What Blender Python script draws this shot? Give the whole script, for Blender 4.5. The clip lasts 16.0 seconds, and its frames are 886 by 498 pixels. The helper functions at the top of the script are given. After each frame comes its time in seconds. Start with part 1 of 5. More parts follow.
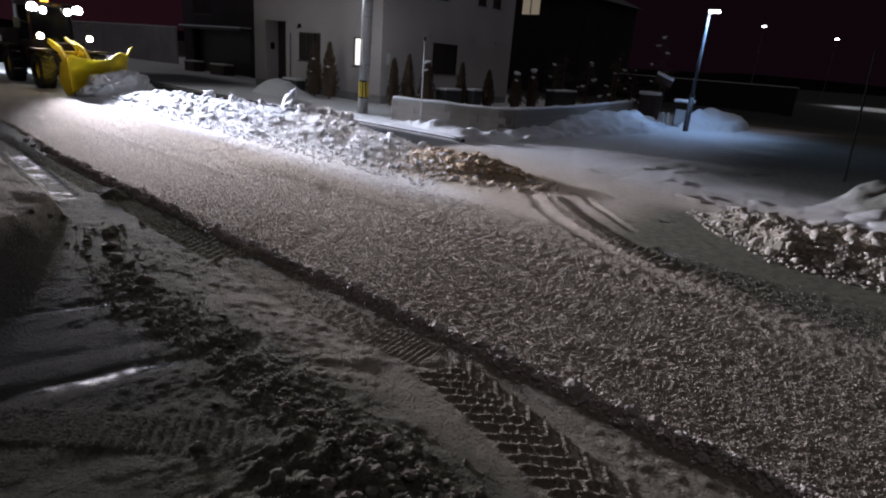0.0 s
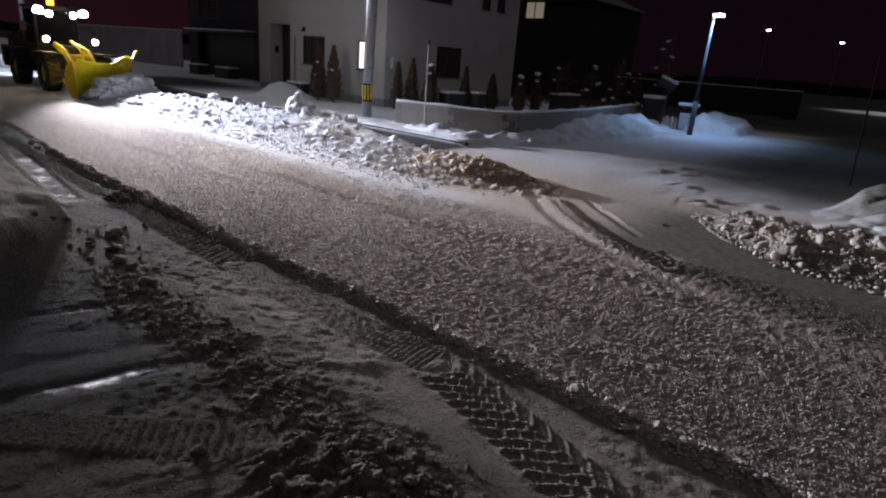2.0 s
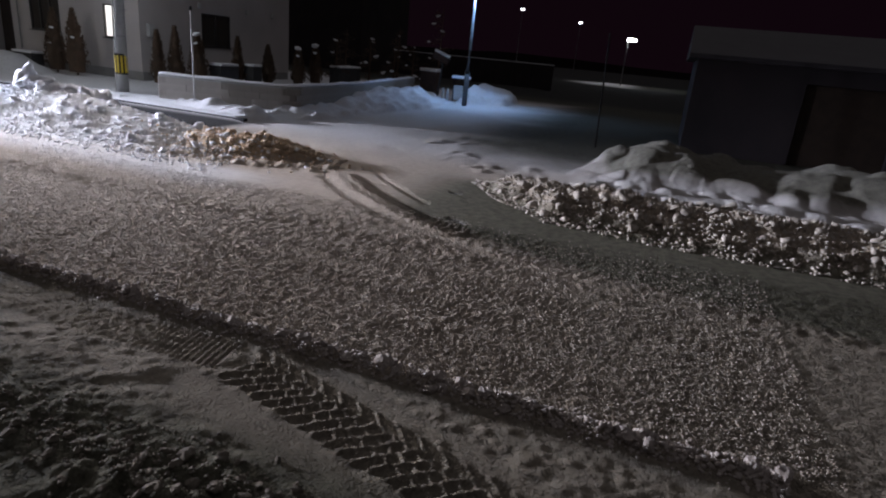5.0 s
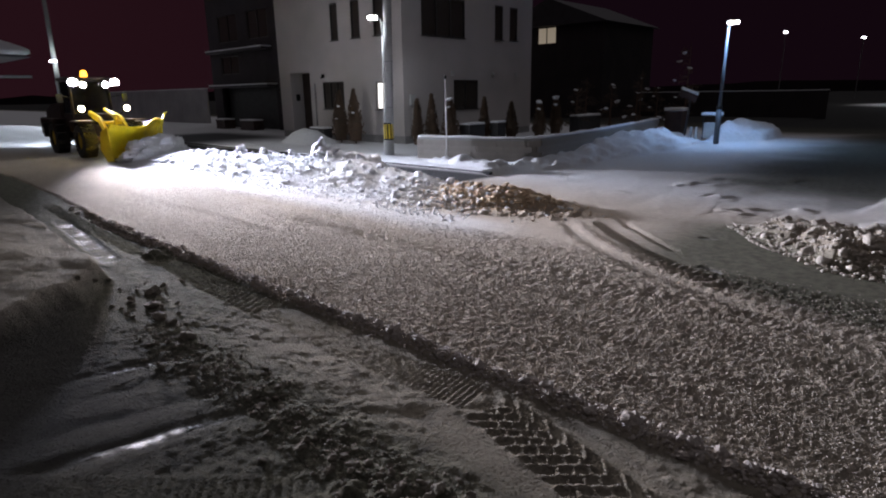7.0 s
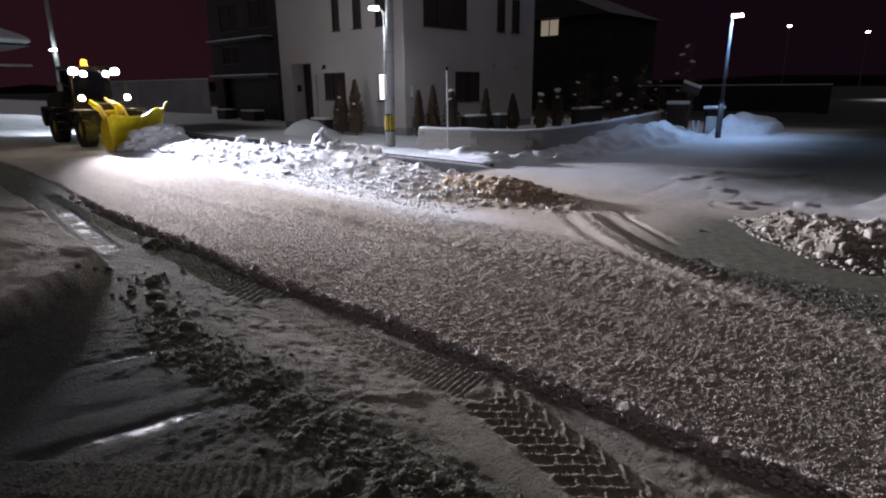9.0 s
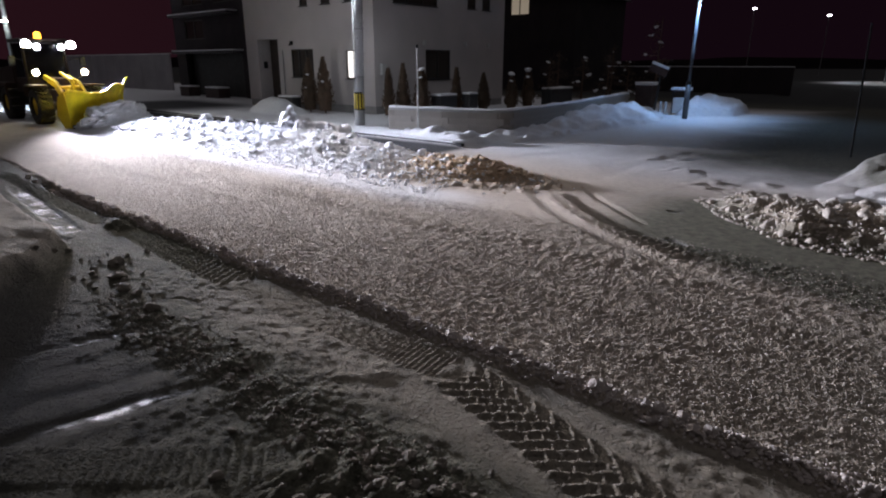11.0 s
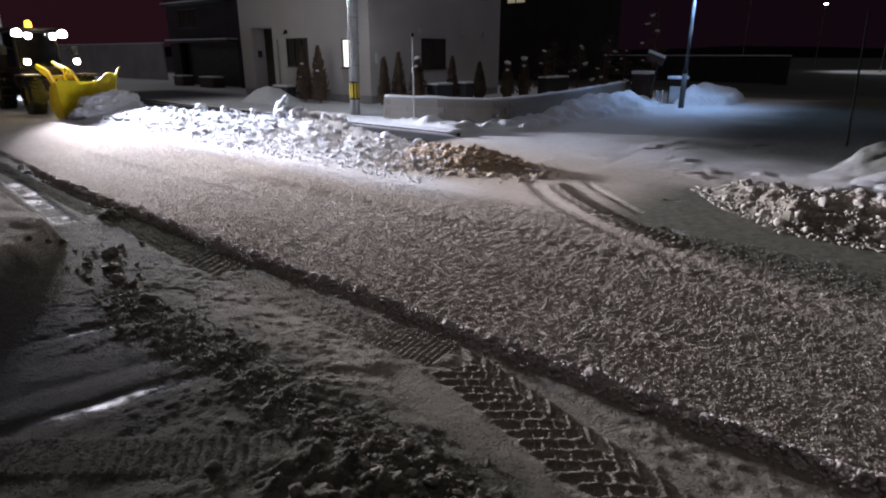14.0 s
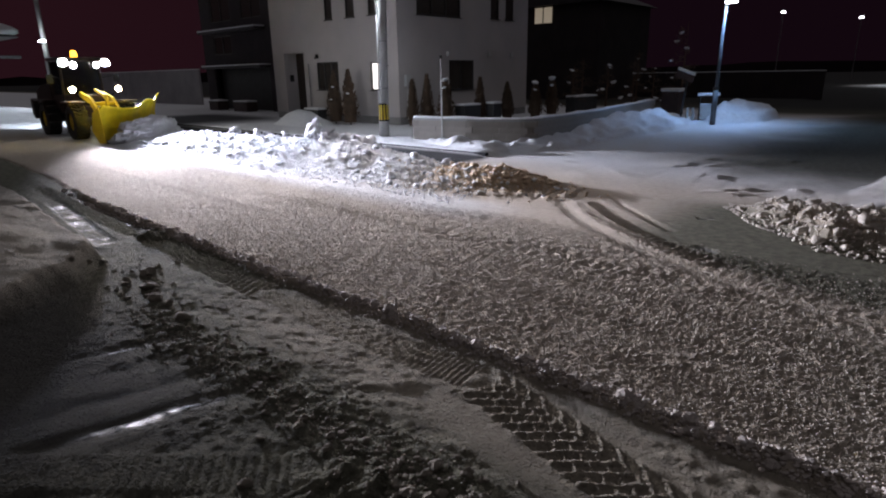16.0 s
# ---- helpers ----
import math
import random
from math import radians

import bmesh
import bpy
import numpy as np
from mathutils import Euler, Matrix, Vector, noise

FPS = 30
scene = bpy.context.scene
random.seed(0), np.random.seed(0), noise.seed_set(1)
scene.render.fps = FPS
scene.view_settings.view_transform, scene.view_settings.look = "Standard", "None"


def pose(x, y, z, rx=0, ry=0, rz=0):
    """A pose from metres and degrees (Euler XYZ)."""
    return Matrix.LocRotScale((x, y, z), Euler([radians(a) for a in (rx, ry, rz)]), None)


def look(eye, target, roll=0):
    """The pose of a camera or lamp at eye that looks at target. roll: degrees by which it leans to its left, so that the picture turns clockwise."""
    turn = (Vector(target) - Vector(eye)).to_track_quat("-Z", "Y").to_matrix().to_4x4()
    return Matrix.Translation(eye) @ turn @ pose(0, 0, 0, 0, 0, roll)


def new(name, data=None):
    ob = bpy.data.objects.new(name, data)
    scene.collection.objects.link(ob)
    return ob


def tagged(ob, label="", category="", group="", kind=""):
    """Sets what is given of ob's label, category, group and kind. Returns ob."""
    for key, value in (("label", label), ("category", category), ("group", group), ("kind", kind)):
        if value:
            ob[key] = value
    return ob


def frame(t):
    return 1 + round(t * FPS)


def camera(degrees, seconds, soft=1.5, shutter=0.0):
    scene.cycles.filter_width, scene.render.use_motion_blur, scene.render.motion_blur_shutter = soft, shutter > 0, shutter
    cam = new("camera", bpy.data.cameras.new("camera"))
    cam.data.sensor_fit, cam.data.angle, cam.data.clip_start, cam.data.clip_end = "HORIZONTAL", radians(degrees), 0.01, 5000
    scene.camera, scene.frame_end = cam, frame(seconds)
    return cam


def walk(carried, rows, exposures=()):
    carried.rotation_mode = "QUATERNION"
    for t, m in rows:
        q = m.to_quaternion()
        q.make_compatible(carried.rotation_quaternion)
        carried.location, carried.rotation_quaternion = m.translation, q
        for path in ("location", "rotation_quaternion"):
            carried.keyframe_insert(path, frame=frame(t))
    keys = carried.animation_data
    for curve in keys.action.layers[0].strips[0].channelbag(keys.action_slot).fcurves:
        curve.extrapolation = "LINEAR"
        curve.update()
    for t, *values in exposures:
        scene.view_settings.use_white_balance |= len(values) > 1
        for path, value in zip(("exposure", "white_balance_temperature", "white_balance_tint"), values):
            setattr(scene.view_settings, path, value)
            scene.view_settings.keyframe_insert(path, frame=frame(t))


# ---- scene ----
cam = camera(74.14, 16.0, soft=2.0)
# seconds, eye x y z, yaw, pitch, roll
ROWS = [
    (0.00, 0.053, -0.045, 2.013, 41.11, -18.07, -4.27),
    (0.50, 0.043, -0.026, 2.011, 41.23, -17.93, -4.28),
    (1.00, 0.044, -0.020, 2.004, 40.99, -17.96, -4.49),
    (1.50, 0.036, -0.025, 2.006, 41.32, -17.97, -4.45),
    (2.00, 0.041, -0.026, 2.007, 41.48, -17.78, -4.32),
    (2.50, 0.042, -0.022, 2.013, 41.54, -16.94, -3.56),
    (3.00, 0.047, -0.018, 2.013, 39.56, -18.24, -3.89),
    (3.50, 0.069, -0.002, 2.012, 35.31, -19.93, -4.24),
    (3.70, 0.068, 0.050, 1.996, 31.05, -19.19, -5.08),
    (4.20, 0.053, 0.042, 1.997, 23.73, -18.32, -5.71),
    (4.75, 0.036, 0.034, 1.998, 20.62, -18.38, -5.61),
    (5.30, 0.020, 0.025, 1.999, 22.55, -18.76, -4.79),
    (5.80, 0.005, 0.017, 1.999, 28.56, -18.74, -3.51),
    (6.00, 0.002, 0.002, 2.004, 31.87, -18.59, -1.49),
    (6.50, -0.005, -0.002, 2.007, 39.15, -16.60, 0.68),
    (7.00, -0.001, 0.002, 2.016, 43.09, -14.82, 0.91),
    (7.50, 0.005, -0.008, 2.013, 44.50, -14.44, 0.73),
    (8.00, 0.010, -0.005, 2.007, 45.07, -14.64, 0.83),
    (8.50, 0.001, -0.006, 2.007, 44.00, -14.86, 0.64),
    (9.00, -0.001, -0.000, 2.000, 43.23, -15.54, 0.52),
    (9.50, -0.010, -0.001, 2.003, 41.40, -15.21, 0.13),
    (9.70, 0.013, -0.007, 2.007, 41.46, -15.92, 0.34),
    (12.00, -0.024, 0.017, 1.989, 39.89, -17.81, -0.66),
    (12.50, -0.022, 0.019, 1.990, 40.10, -17.80, -0.76),
    (13.00, -0.022, 0.017, 1.991, 40.02, -17.98, -0.61),
    (13.50, -0.025, 0.020, 1.989, 40.26, -17.92, -0.51),
    (14.00, -0.017, 0.017, 1.984, 40.05, -18.44, -0.06),
    (14.50, -0.029, 0.016, 1.996, 41.67, -18.80, 1.32),
    (15.00, -0.022, 0.004, 1.997, 43.75, -17.19, 1.73),
    (15.50, -0.019, 0.006, 1.996, 43.84, -17.09, 1.75),
    (16.00, -0.009, 0.001, 1.991, 42.64, -16.54, 0.93),
]
walk(cam, [(t, pose(x, y, z, 90 + pitch, roll, yaw)) for t, x, y, z, yaw, pitch, roll in ROWS],
     exposures=[(0.0, -0.32), (3.7, -0.32), (5.8, -0.34), (6.5, -0.16), (7.0, 0.04), (16.0, 0.04)])

# ---- night sky and lamps ----
world = bpy.data.worlds.new("night_sky")
scene.world = world
world.use_nodes = True
wn = world.node_tree.nodes
wl = world.node_tree.links
# night cloud: brighter overhead as fill, dark horizon, lamps' reddish haze painted towards -x
wc, wx, wr_, wg, wm, wh = wn.new("ShaderNodeTexCoord"), wn.new("ShaderNodeSeparateXYZ"), wn.new("ShaderNodeMapRange"), wn.new("ShaderNodeMapRange"), wn.new("ShaderNodeMix"), wn.new("ShaderNodeMix")
wm.data_type = wh.data_type = "RGBA"
wr_.inputs["From Min"].default_value, wr_.inputs["From Max"].default_value = 0.2, 0.95
wg.inputs["From Min"].default_value, wg.inputs["From Max"].default_value = -0.6, -1.0
wh.inputs[6].default_value, wh.inputs[7].default_value = (0.0055, 0.0021, 0.0042, 1), (0.017, 0.0052, 0.0080, 1)
wm.inputs[7].default_value = (0.134, 0.128, 0.136, 1)
wl.new(wc.outputs["Generated"], wx.inputs[0])
wl.new(wx.outputs[0], wg.inputs["Value"])
wl.new(wg.outputs[0], wh.inputs[0])
wl.new(wh.outputs[2], wm.inputs[6])
wl.new(wx.outputs[2], wr_.inputs["Value"])
wl.new(wr_.outputs[0], wm.inputs[0])
wl.new(wm.outputs[2], wn["Background"].inputs[0])
wn["Background"].inputs[1].default_value = 1.0


def spot(name, at, to, watts, colour, degrees, blend, radius):
    data = bpy.data.lights.new(name, "SPOT")
    data.energy, data.color, data.spot_size, data.spot_blend, data.shadow_soft_size = watts, colour, radians(degrees), blend, radius
    ob = new(name, data)
    ob.matrix_basis = look(at, to)
    return ob


# work lamps on the loader's cab roof, and its lower headlamps
WORK, DRIVE = 28000, 6000
for y in (6.95, 8.4):
    spot("work_lamp_beam", (-24.83, y, 2.62), (-12.5, y + 0.5, 0.0), WORK, (0.76, 0.80, 1.0), 48, 1.0, 0.32)
for y in (6.87, 8.4):
    spot("headlamp_beam", (-24.1, y, 1.71), (-12.0, 5.6, 0.0), DRIVE, (1.0, 0.87, 0.83), 32, 1.0, 0.07)
spot("rear_work_lamp_beam", (-28.9, 7.7, 2.5), (-35.5, 8.0, 0.0), 4200, (0.75, 0.85, 1.0), 66, 1.0, 0.08)
# street lamps
spot("street_lamp_beam", (-7.72, 23.72, 4.33), (-6.2, 21.8, 0.0), 1500, (0.28, 0.52, 1.0), 156, 0.9, 0.09)
spot("pole_lamp_beam", (-14.88, 12.52, 4.2), (-15.4, 12.9, 0.0), 145, (0.78, 0.86, 1.0), 168, 0.5, 0.09)
spot("pole_lamp_road_beam", (-14.88, 12.50, 4.2), (-4.8, 4.3, 0.0), 3250, (1.0, 0.91, 0.92), 68, 1.0, 0.2)
spot("far_street_lamp_beam", (-46.2, 12.1, 4.4), (-41.0, 8.6, 0.0), 1300, (0.8, 0.88, 1.0), 98, 0.8, 0.1)
spot("distant_street_lamp_beam", (-6.4, 88.0, 5.9), (-4.0, 86.0, 0.0), 5000, (0.7, 0.85, 1.0), 140, 0.6, 0.1)


# ---- materials ----
def nodes_of(name):
    m = bpy.data.materials.new(name)
    m.use_nodes = True
    t = m.node_tree
    return m, t.nodes, t.links, t.nodes["Principled BSDF"]


def noise_node(n, l, scale, detail=4.0, rough=0.55, coords="Object"):
    c, x = n.new("ShaderNodeTexCoord"), n.new("ShaderNodeTexNoise")
    x.inputs["Scale"].default_value, x.inputs["Detail"].default_value, x.inputs["Roughness"].default_value = scale, detail, rough
    l.new(c.outputs[coords], x.inputs["Vector"])
    return x


def mix_node(n, l, a, b, fac, mode="MIX"):
    x = n.new("ShaderNodeMix")
    x.data_type, x.blend_type = "RGBA", mode
    for k, v in ((6, a), (7, b), (0, fac)):
        if isinstance(v, bpy.types.NodeSocket):
            l.new(v, x.inputs[k])
        else:
            x.inputs[k].default_value = (*v, 1) if isinstance(v, tuple) else v
    return x.outputs[2]


def ramp_node(n, l, src, lo, hi):
    x = n.new("ShaderNodeMapRange")
    x.inputs["From Min"].default_value, x.inputs["From Max"].default_value = lo, hi
    l.new(src, x.inputs["Value"])
    return x.outputs["Result"]


def surface(name, col, col2, rough=0.7, scale=3.0, fine=60.0, bump=0.3, depth=0.01, metal=0.0, vary=0.0, spec=0.5):
    m, n, l, b = nodes_of(name)
    big, small = noise_node(n, l, scale), noise_node(n, l, fine, 3.0)
    c = mix_node(n, l, col, col2, ramp_node(n, l, big.outputs["Fac"], 0.35, 0.68))
    c = mix_node(n, l, c, tuple(0.72 * v for v in col), ramp_node(n, l, small.outputs["Fac"], 0.5, 0.8))
    if vary:
        info = n.new("ShaderNodeObjectInfo")
        c = mix_node(n, l, c, col2, ramp_node(n, l, info.outputs["Random"], 1.0 - 2.0 * vary, 1.4))
    l.new(c, b.inputs["Base Color"])
    b.inputs["Roughness"].default_value, b.inputs["Metallic"].default_value = rough, metal
    b.inputs["Specular IOR Level"].default_value = spec
    bp = n.new("ShaderNodeBump")
    bp.inputs["Strength"].default_value, bp.inputs["Distance"].default_value = bump, depth
    l.new(small.outputs["Fac"], bp.inputs["Height"])
    l.new(bp.outputs["Normal"], b.inputs["Normal"])
    return m


def glow(name, col, strength):
    m, n, l, b = nodes_of(name)
    b.inputs["Base Color"].default_value = (0.8, 0.8, 0.8, 1)
    b.inputs["Emission Color"].default_value = (*col, 1)
    b.inputs["Emission Strength"].default_value = strength
    return m


def glass_pane(name, col=(0.055, 0.048, 0.042)):
    m, n, l, b = nodes_of(name)
    b.inputs["Base Color"].default_value = (*col, 1)
    b.inputs["Roughness"].default_value = 0.06
    b.inputs["Specular IOR Level"].default_value = 0.5
    return m


SNOW = surface("clean_snow", (0.84, 0.85, 0.87), (0.74, 0.74, 0.76), 0.75, 1.6, 26, 0.3, 0.02, vary=0.15, spec=0.08)
CHUNK = surface("snow_chunk_white", (0.86, 0.87, 0.90), (0.76, 0.76, 0.79), 0.75, 4, 30, 0.25, 0.015, vary=0.2, spec=0.08)
DIRTY = surface("snow_chunk_dirty", (0.52, 0.47, 0.41), (0.38, 0.335, 0.285), 0.8, 5, 40, 0.4, 0.015, vary=0.3, spec=0.08)
BROWN = surface("snow_chunk_brown", (0.70, 0.57, 0.42), (0.50, 0.37, 0.26), 0.75, 5, 40, 0.3, 0.015, vary=0.3, spec=0.08)
SLUSH = surface("slush_clod", (0.27, 0.245, 0.205), (0.18, 0.16, 0.135), 0.85, 8, 60, 0.6, 0.01, vary=0.3, spec=0.08)
RENDERED = surface("wall_render", (0.50, 0.46, 0.44), (0.43, 0.40, 0.385), 0.85, 0.6, 90, 0.25, 0.006)
PLINTH = surface("plinth_concrete", (0.30, 0.29, 0.28), (0.22, 0.215, 0.21), 0.85, 2, 60, 0.3, 0.006)
CONCRETE = surface("pole_concrete", (0.36, 0.36, 0.35), (0.26, 0.26, 0.255), 0.8, 2.5, 70, 0.3, 0.004)
STONE = surface("garden_wall_stone", (0.33, 0.30, 0.265), (0.25, 0.23, 0.205), 0.85, 1.2, 45, 0.4, 0.008, vary=0.06)
MORTAR = surface("mortar", (0.29, 0.265, 0.235), (0.24, 0.22, 0.195), 0.9, 3, 60, 0.4, 0.006)
ASPHALT = surface("wet_kerb", (0.03, 0.03, 0.032), (0.018, 0.018, 0.019), 0.85, 3, 80, 0.5, 0.006, spec=0.1)
FRAME = surface("window_frame_dark", (0.035, 0.03, 0.027), (0.025, 0.022, 0.02), 0.45, 5, 90, 0.1, 0.002)
DARKDOOR = surface("door_dark_wood", (0.045, 0.03, 0.022), (0.028, 0.02, 0.015), 0.5, 4, 50, 0.2, 0.004)
GLASS = glass_pane("window_glass")
LITGLASS = glow("lit_window_blind", (1.0, 0.93, 0.9), 1.6)
WARMGLASS = glow("warm_lit_window", (1.0, 0.82, 0.6), 0.2)
LAMPGLASS = glow("lamp_lens", (0.9, 0.96, 1.0), 60.0)
WORKGLASS = glow("work_lamp_lens", (0.95, 0.98, 1.0), 220.0)
WARMLENS = glow("headlamp_lens", (1.0, 0.80, 0.52), 70.0)
AMBER = glow("beacon_amber", (1.0, 0.42, 0.03), 6.0)
FARGLOW = glow("far_lamp", (0.95, 0.9, 1.0), 9.0)
STEEL = surface("galvanised_steel", (0.30, 0.30, 0.30), (0.22, 0.22, 0.22), 0.45, 4, 60, 0.15, 0.003, metal=0.7)
POSTGREY = surface("post_paint", (0.10, 0.10, 0.105), (0.07, 0.07, 0.073), 0.7, 4, 60, 0.15, 0.003)
DARKSTEEL = surface("dark_steel", (0.05, 0.048, 0.047), (0.03, 0.029, 0.028), 0.5, 5, 60, 0.2, 0.004, metal=0.3)
YELLOW = surface("machine_yellow", (0.80, 0.56, 0.02), (0.66, 0.44, 0.02), 0.38, 2, 45, 0.12, 0.004)
YELLOWWORN = surface("blade_yellow", (0.80, 0.62, 0.015), (0.58, 0.43, 0.02), 0.42, 2.5, 30, 0.25, 0.006)
RUBBER = surface("tyre_rubber", (0.022, 0.021, 0.02), (0.05, 0.048, 0.046), 0.8, 6, 50, 0.3, 0.006)
BODYDARK = surface("machine_dark", (0.06, 0.035, 0.03), (0.035, 0.022, 0.02), 0.5, 3, 50, 0.15, 0.004)
BLACK = surface("band_black", (0.02, 0.02, 0.02), (0.03, 0.03, 0.03), 0.9, 6, 50, 0.1, 0.002, spec=0.1)
BANDYEL = surface("band_yellow", (0.75, 0.55, 0.03), (0.6, 0.43, 0.03), 0.6, 6, 50, 0.1, 0.002)
FOLIAGE = surface("wrapped_conifer", (0.11, 0.066, 0.040), (0.065, 0.045, 0.028), 0.8, 6, 50, 0.4, 0.01, vary=0.3)
BARK = surface("bark", (0.11, 0.065, 0.045), (0.06, 0.036, 0.027), 0.9, 5, 40, 0.8, 0.02)
FARWALL = surface("neighbour_wall", (0.038, 0.028, 0.032), (0.022, 0.018, 0.02), 0.85, 0.8, 40, 0.3, 0.01)
GREYWALL = surface("long_wall_panels", (0.36, 0.34, 0.35), (0.26, 0.25, 0.26), 0.8, 0.5, 30, 0.3, 0.01)
ROOFDARK = surface("roof_metal", (0.05, 0.045, 0.05), (0.035, 0.03, 0.034), 0.5, 2, 40, 0.2, 0.005)
PLASTIC = surface("meter_plastic", (0.52, 0.52, 0.5), (0.42, 0.42, 0.41), 0.5, 4, 60, 0.1, 0.002)
TERRA = surface("planter_dark", (0.04, 0.04, 0.042), (0.025, 0.025, 0.026), 0.6, 5, 50, 0.2, 0.004)


def ground_material():
    m, n, l, b = nodes_of("ground_snow")

    def attr(k):
        a = n.new("ShaderNodeAttribute")
        a.attribute_name = k
        return a.outputs["Fac"]
    big, mid, fine = noise_node(n, l, 0.9), noise_node(n, l, 9, 5.0, 0.65), noise_node(n, l, 70, 4.0, 0.65)
    road = mix_node(n, l, (0.51, 0.44, 0.365), (0.43, 0.365, 0.30), ramp_node(n, l, mid.outputs["Fac"], 0.38, 0.66))
    road = mix_node(n, l, road, (0.54, 0.47, 0.395), ramp_node(n, l, big.outputs["Fac"], 0.5, 0.8))
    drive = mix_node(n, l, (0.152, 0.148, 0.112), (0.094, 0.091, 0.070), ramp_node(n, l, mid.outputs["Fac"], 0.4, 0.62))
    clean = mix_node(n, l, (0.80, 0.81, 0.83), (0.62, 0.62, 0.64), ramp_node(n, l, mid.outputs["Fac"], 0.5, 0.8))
    # drive tone, also mixed in where unlit ground is painted dark
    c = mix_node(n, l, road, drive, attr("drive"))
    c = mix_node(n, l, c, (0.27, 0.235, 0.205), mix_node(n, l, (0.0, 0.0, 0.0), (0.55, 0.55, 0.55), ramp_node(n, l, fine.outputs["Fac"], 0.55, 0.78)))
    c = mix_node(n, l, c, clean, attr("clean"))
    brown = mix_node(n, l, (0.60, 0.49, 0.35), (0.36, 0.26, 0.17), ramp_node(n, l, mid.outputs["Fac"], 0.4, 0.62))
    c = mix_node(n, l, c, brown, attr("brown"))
    # near-black of the wet gutter, also used to paint shade on the ground
    c = mix_node(n, l, c, (0.045, 0.045, 0.047), attr("asphalt_shade"))
    c = mix_node(n, l, c, (0.20, 0.20, 0.20), attr("ice"))
    l.new(c, b.inputs["Base Color"])
    r = n.new("ShaderNodeMapRange")
    r.inputs["To Min"].default_value, r.inputs["To Max"].default_value = 0.95, 0.22
    l.new(attr("ice"), r.inputs["Value"])
    sp = n.new("ShaderNodeMapRange")
    sp.inputs["To Min"].default_value, sp.inputs["To Max"].default_value = 0.06, 0.55
    l.new(attr("ice"), sp.inputs["Value"])
    l.new(sp.outputs["Result"], b.inputs["Specular IOR Level"])
    l.new(r.outputs["Result"], b.inputs["Roughness"])
    bp = n.new("ShaderNodeBump")
    bp.inputs["Strength"].default_value, bp.inputs["Distance"].default_value = 0.8, 0.03
    vo, vc = n.new("ShaderNodeTexVoronoi"), n.new("ShaderNodeTexCoord")
    vo.inputs["Scale"].default_value = 34
    vo.inputs["Randomness"].default_value = 1.0
    wob = noise_node(n, l, 14, 3.0)
    off = n.new("ShaderNodeVectorMath")
    off.operation = "MULTIPLY_ADD"
    off.inputs[1].default_value = (0.06, 0.06, 0.06)
    l.new(wob.outputs["Color"], off.inputs[0])
    l.new(vc.outputs["Object"], off.inputs[2])
    l.new(off.outputs[0], vo.inputs["Vector"])
    cell = n.new("ShaderNodeMapRange")
    cell.inputs["From Max"].default_value = 0.6
    cell.inputs["To Min"].default_value, cell.inputs["To Max"].default_value = 1.0, 0.0
    l.new(vo.outputs["Distance"], cell.inputs["Value"])
    rough_here = n.new("ShaderNodeMath")
    rough_here.operation = "MULTIPLY_ADD"
    l.new(attr("churn"), rough_here.inputs[0])
    rough_here.inputs[1].default_value, rough_here.inputs[2].default_value = 1.0, 0.12
    crust = n.new("ShaderNodeMath")
    crust.operation = "MULTIPLY"
    l.new(cell.outputs["Result"], crust.inputs[0])
    l.new(rough_here.outputs[0], crust.inputs[1])
    bq = n.new("ShaderNodeBump")
    bq.inputs["Strength"].default_value, bq.inputs["Distance"].default_value = 1.0, 0.034
    l.new(crust.outputs[0], bq.inputs["Height"])
    l.new(fine.outputs["Fac"], bp.inputs["Height"])
    l.new(bq.outputs["Normal"], bp.inputs["Normal"])
    l.new(bp.outputs["Normal"], b.inputs["Normal"])
    return m


GROUND = ground_material()


# ---- mesh helpers ----
def box(bm, c, s, bevel=0.0, m=None):
    r = bmesh.ops.create_cube(bm, size=1.0, matrix=(m or Matrix()) @ Matrix.LocRotScale(c, None, s))
    if bevel:
        es = list({e for v in r["verts"] for e in v.link_edges})
        bmesh.ops.bevel(bm, geom=es, offset=bevel, segments=2, affect="EDGES", profile=0.6)


def rod(bm, a, b, r0, r1=None, n=14):
    a, b = Vector(a), Vector(b)
    turn = (b - a).to_track_quat("Z", "Y").to_matrix().to_4x4()
    bmesh.ops.create_cone(bm, cap_ends=True, segments=n, radius1=r0, radius2=r0 if r1 is None else r1, depth=(b - a).length, matrix=Matrix.Translation((a + b) / 2) @ turn)


def prism(bm, pts, axis, lo, hi):
    """A flat outline pulled from lo to hi along an axis (0 x, 1 y, 2 z)."""
    def at(p, v):
        q = list(p)
        q.insert(axis, v)
        return q
    a, b = [bm.verts.new(at(p, lo)) for p in pts], [bm.verts.new(at(p, hi)) for p in pts]
    n = len(pts)
    for i in range(n):
        bm.faces.new((a[i], a[(i + 1) % n], b[(i + 1) % n], b[i]))
    bm.faces.new(a[::-1])
    bm.faces.new(b)
    bmesh.ops.recalc_face_normals(bm, faces=bm.faces[:])


def part(name, bm, material, parent=None, label="", smooth=False):
    me = bpy.data.meshes.new(name)
    bm.to_mesh(me)
    bm.free()
    me.materials.append(material)
    if smooth:
        me.shade_smooth()
    ob = new(name, me)
    ob.parent = parent
    if label:
        tagged(ob, label)
    return ob


def thing(name, at, label, category, group="", turn=0.0):
    e = new(name)
    e.empty_display_size = 0.2
    e.matrix_basis = pose(*at, 0, 0, turn)
    return tagged(e, label, category, group)


def one(name, material, fn, parent=None, label="", smooth=False):
    bm = bmesh.new()
    fn(bm)
    return part(name, bm, material, parent, label, smooth)


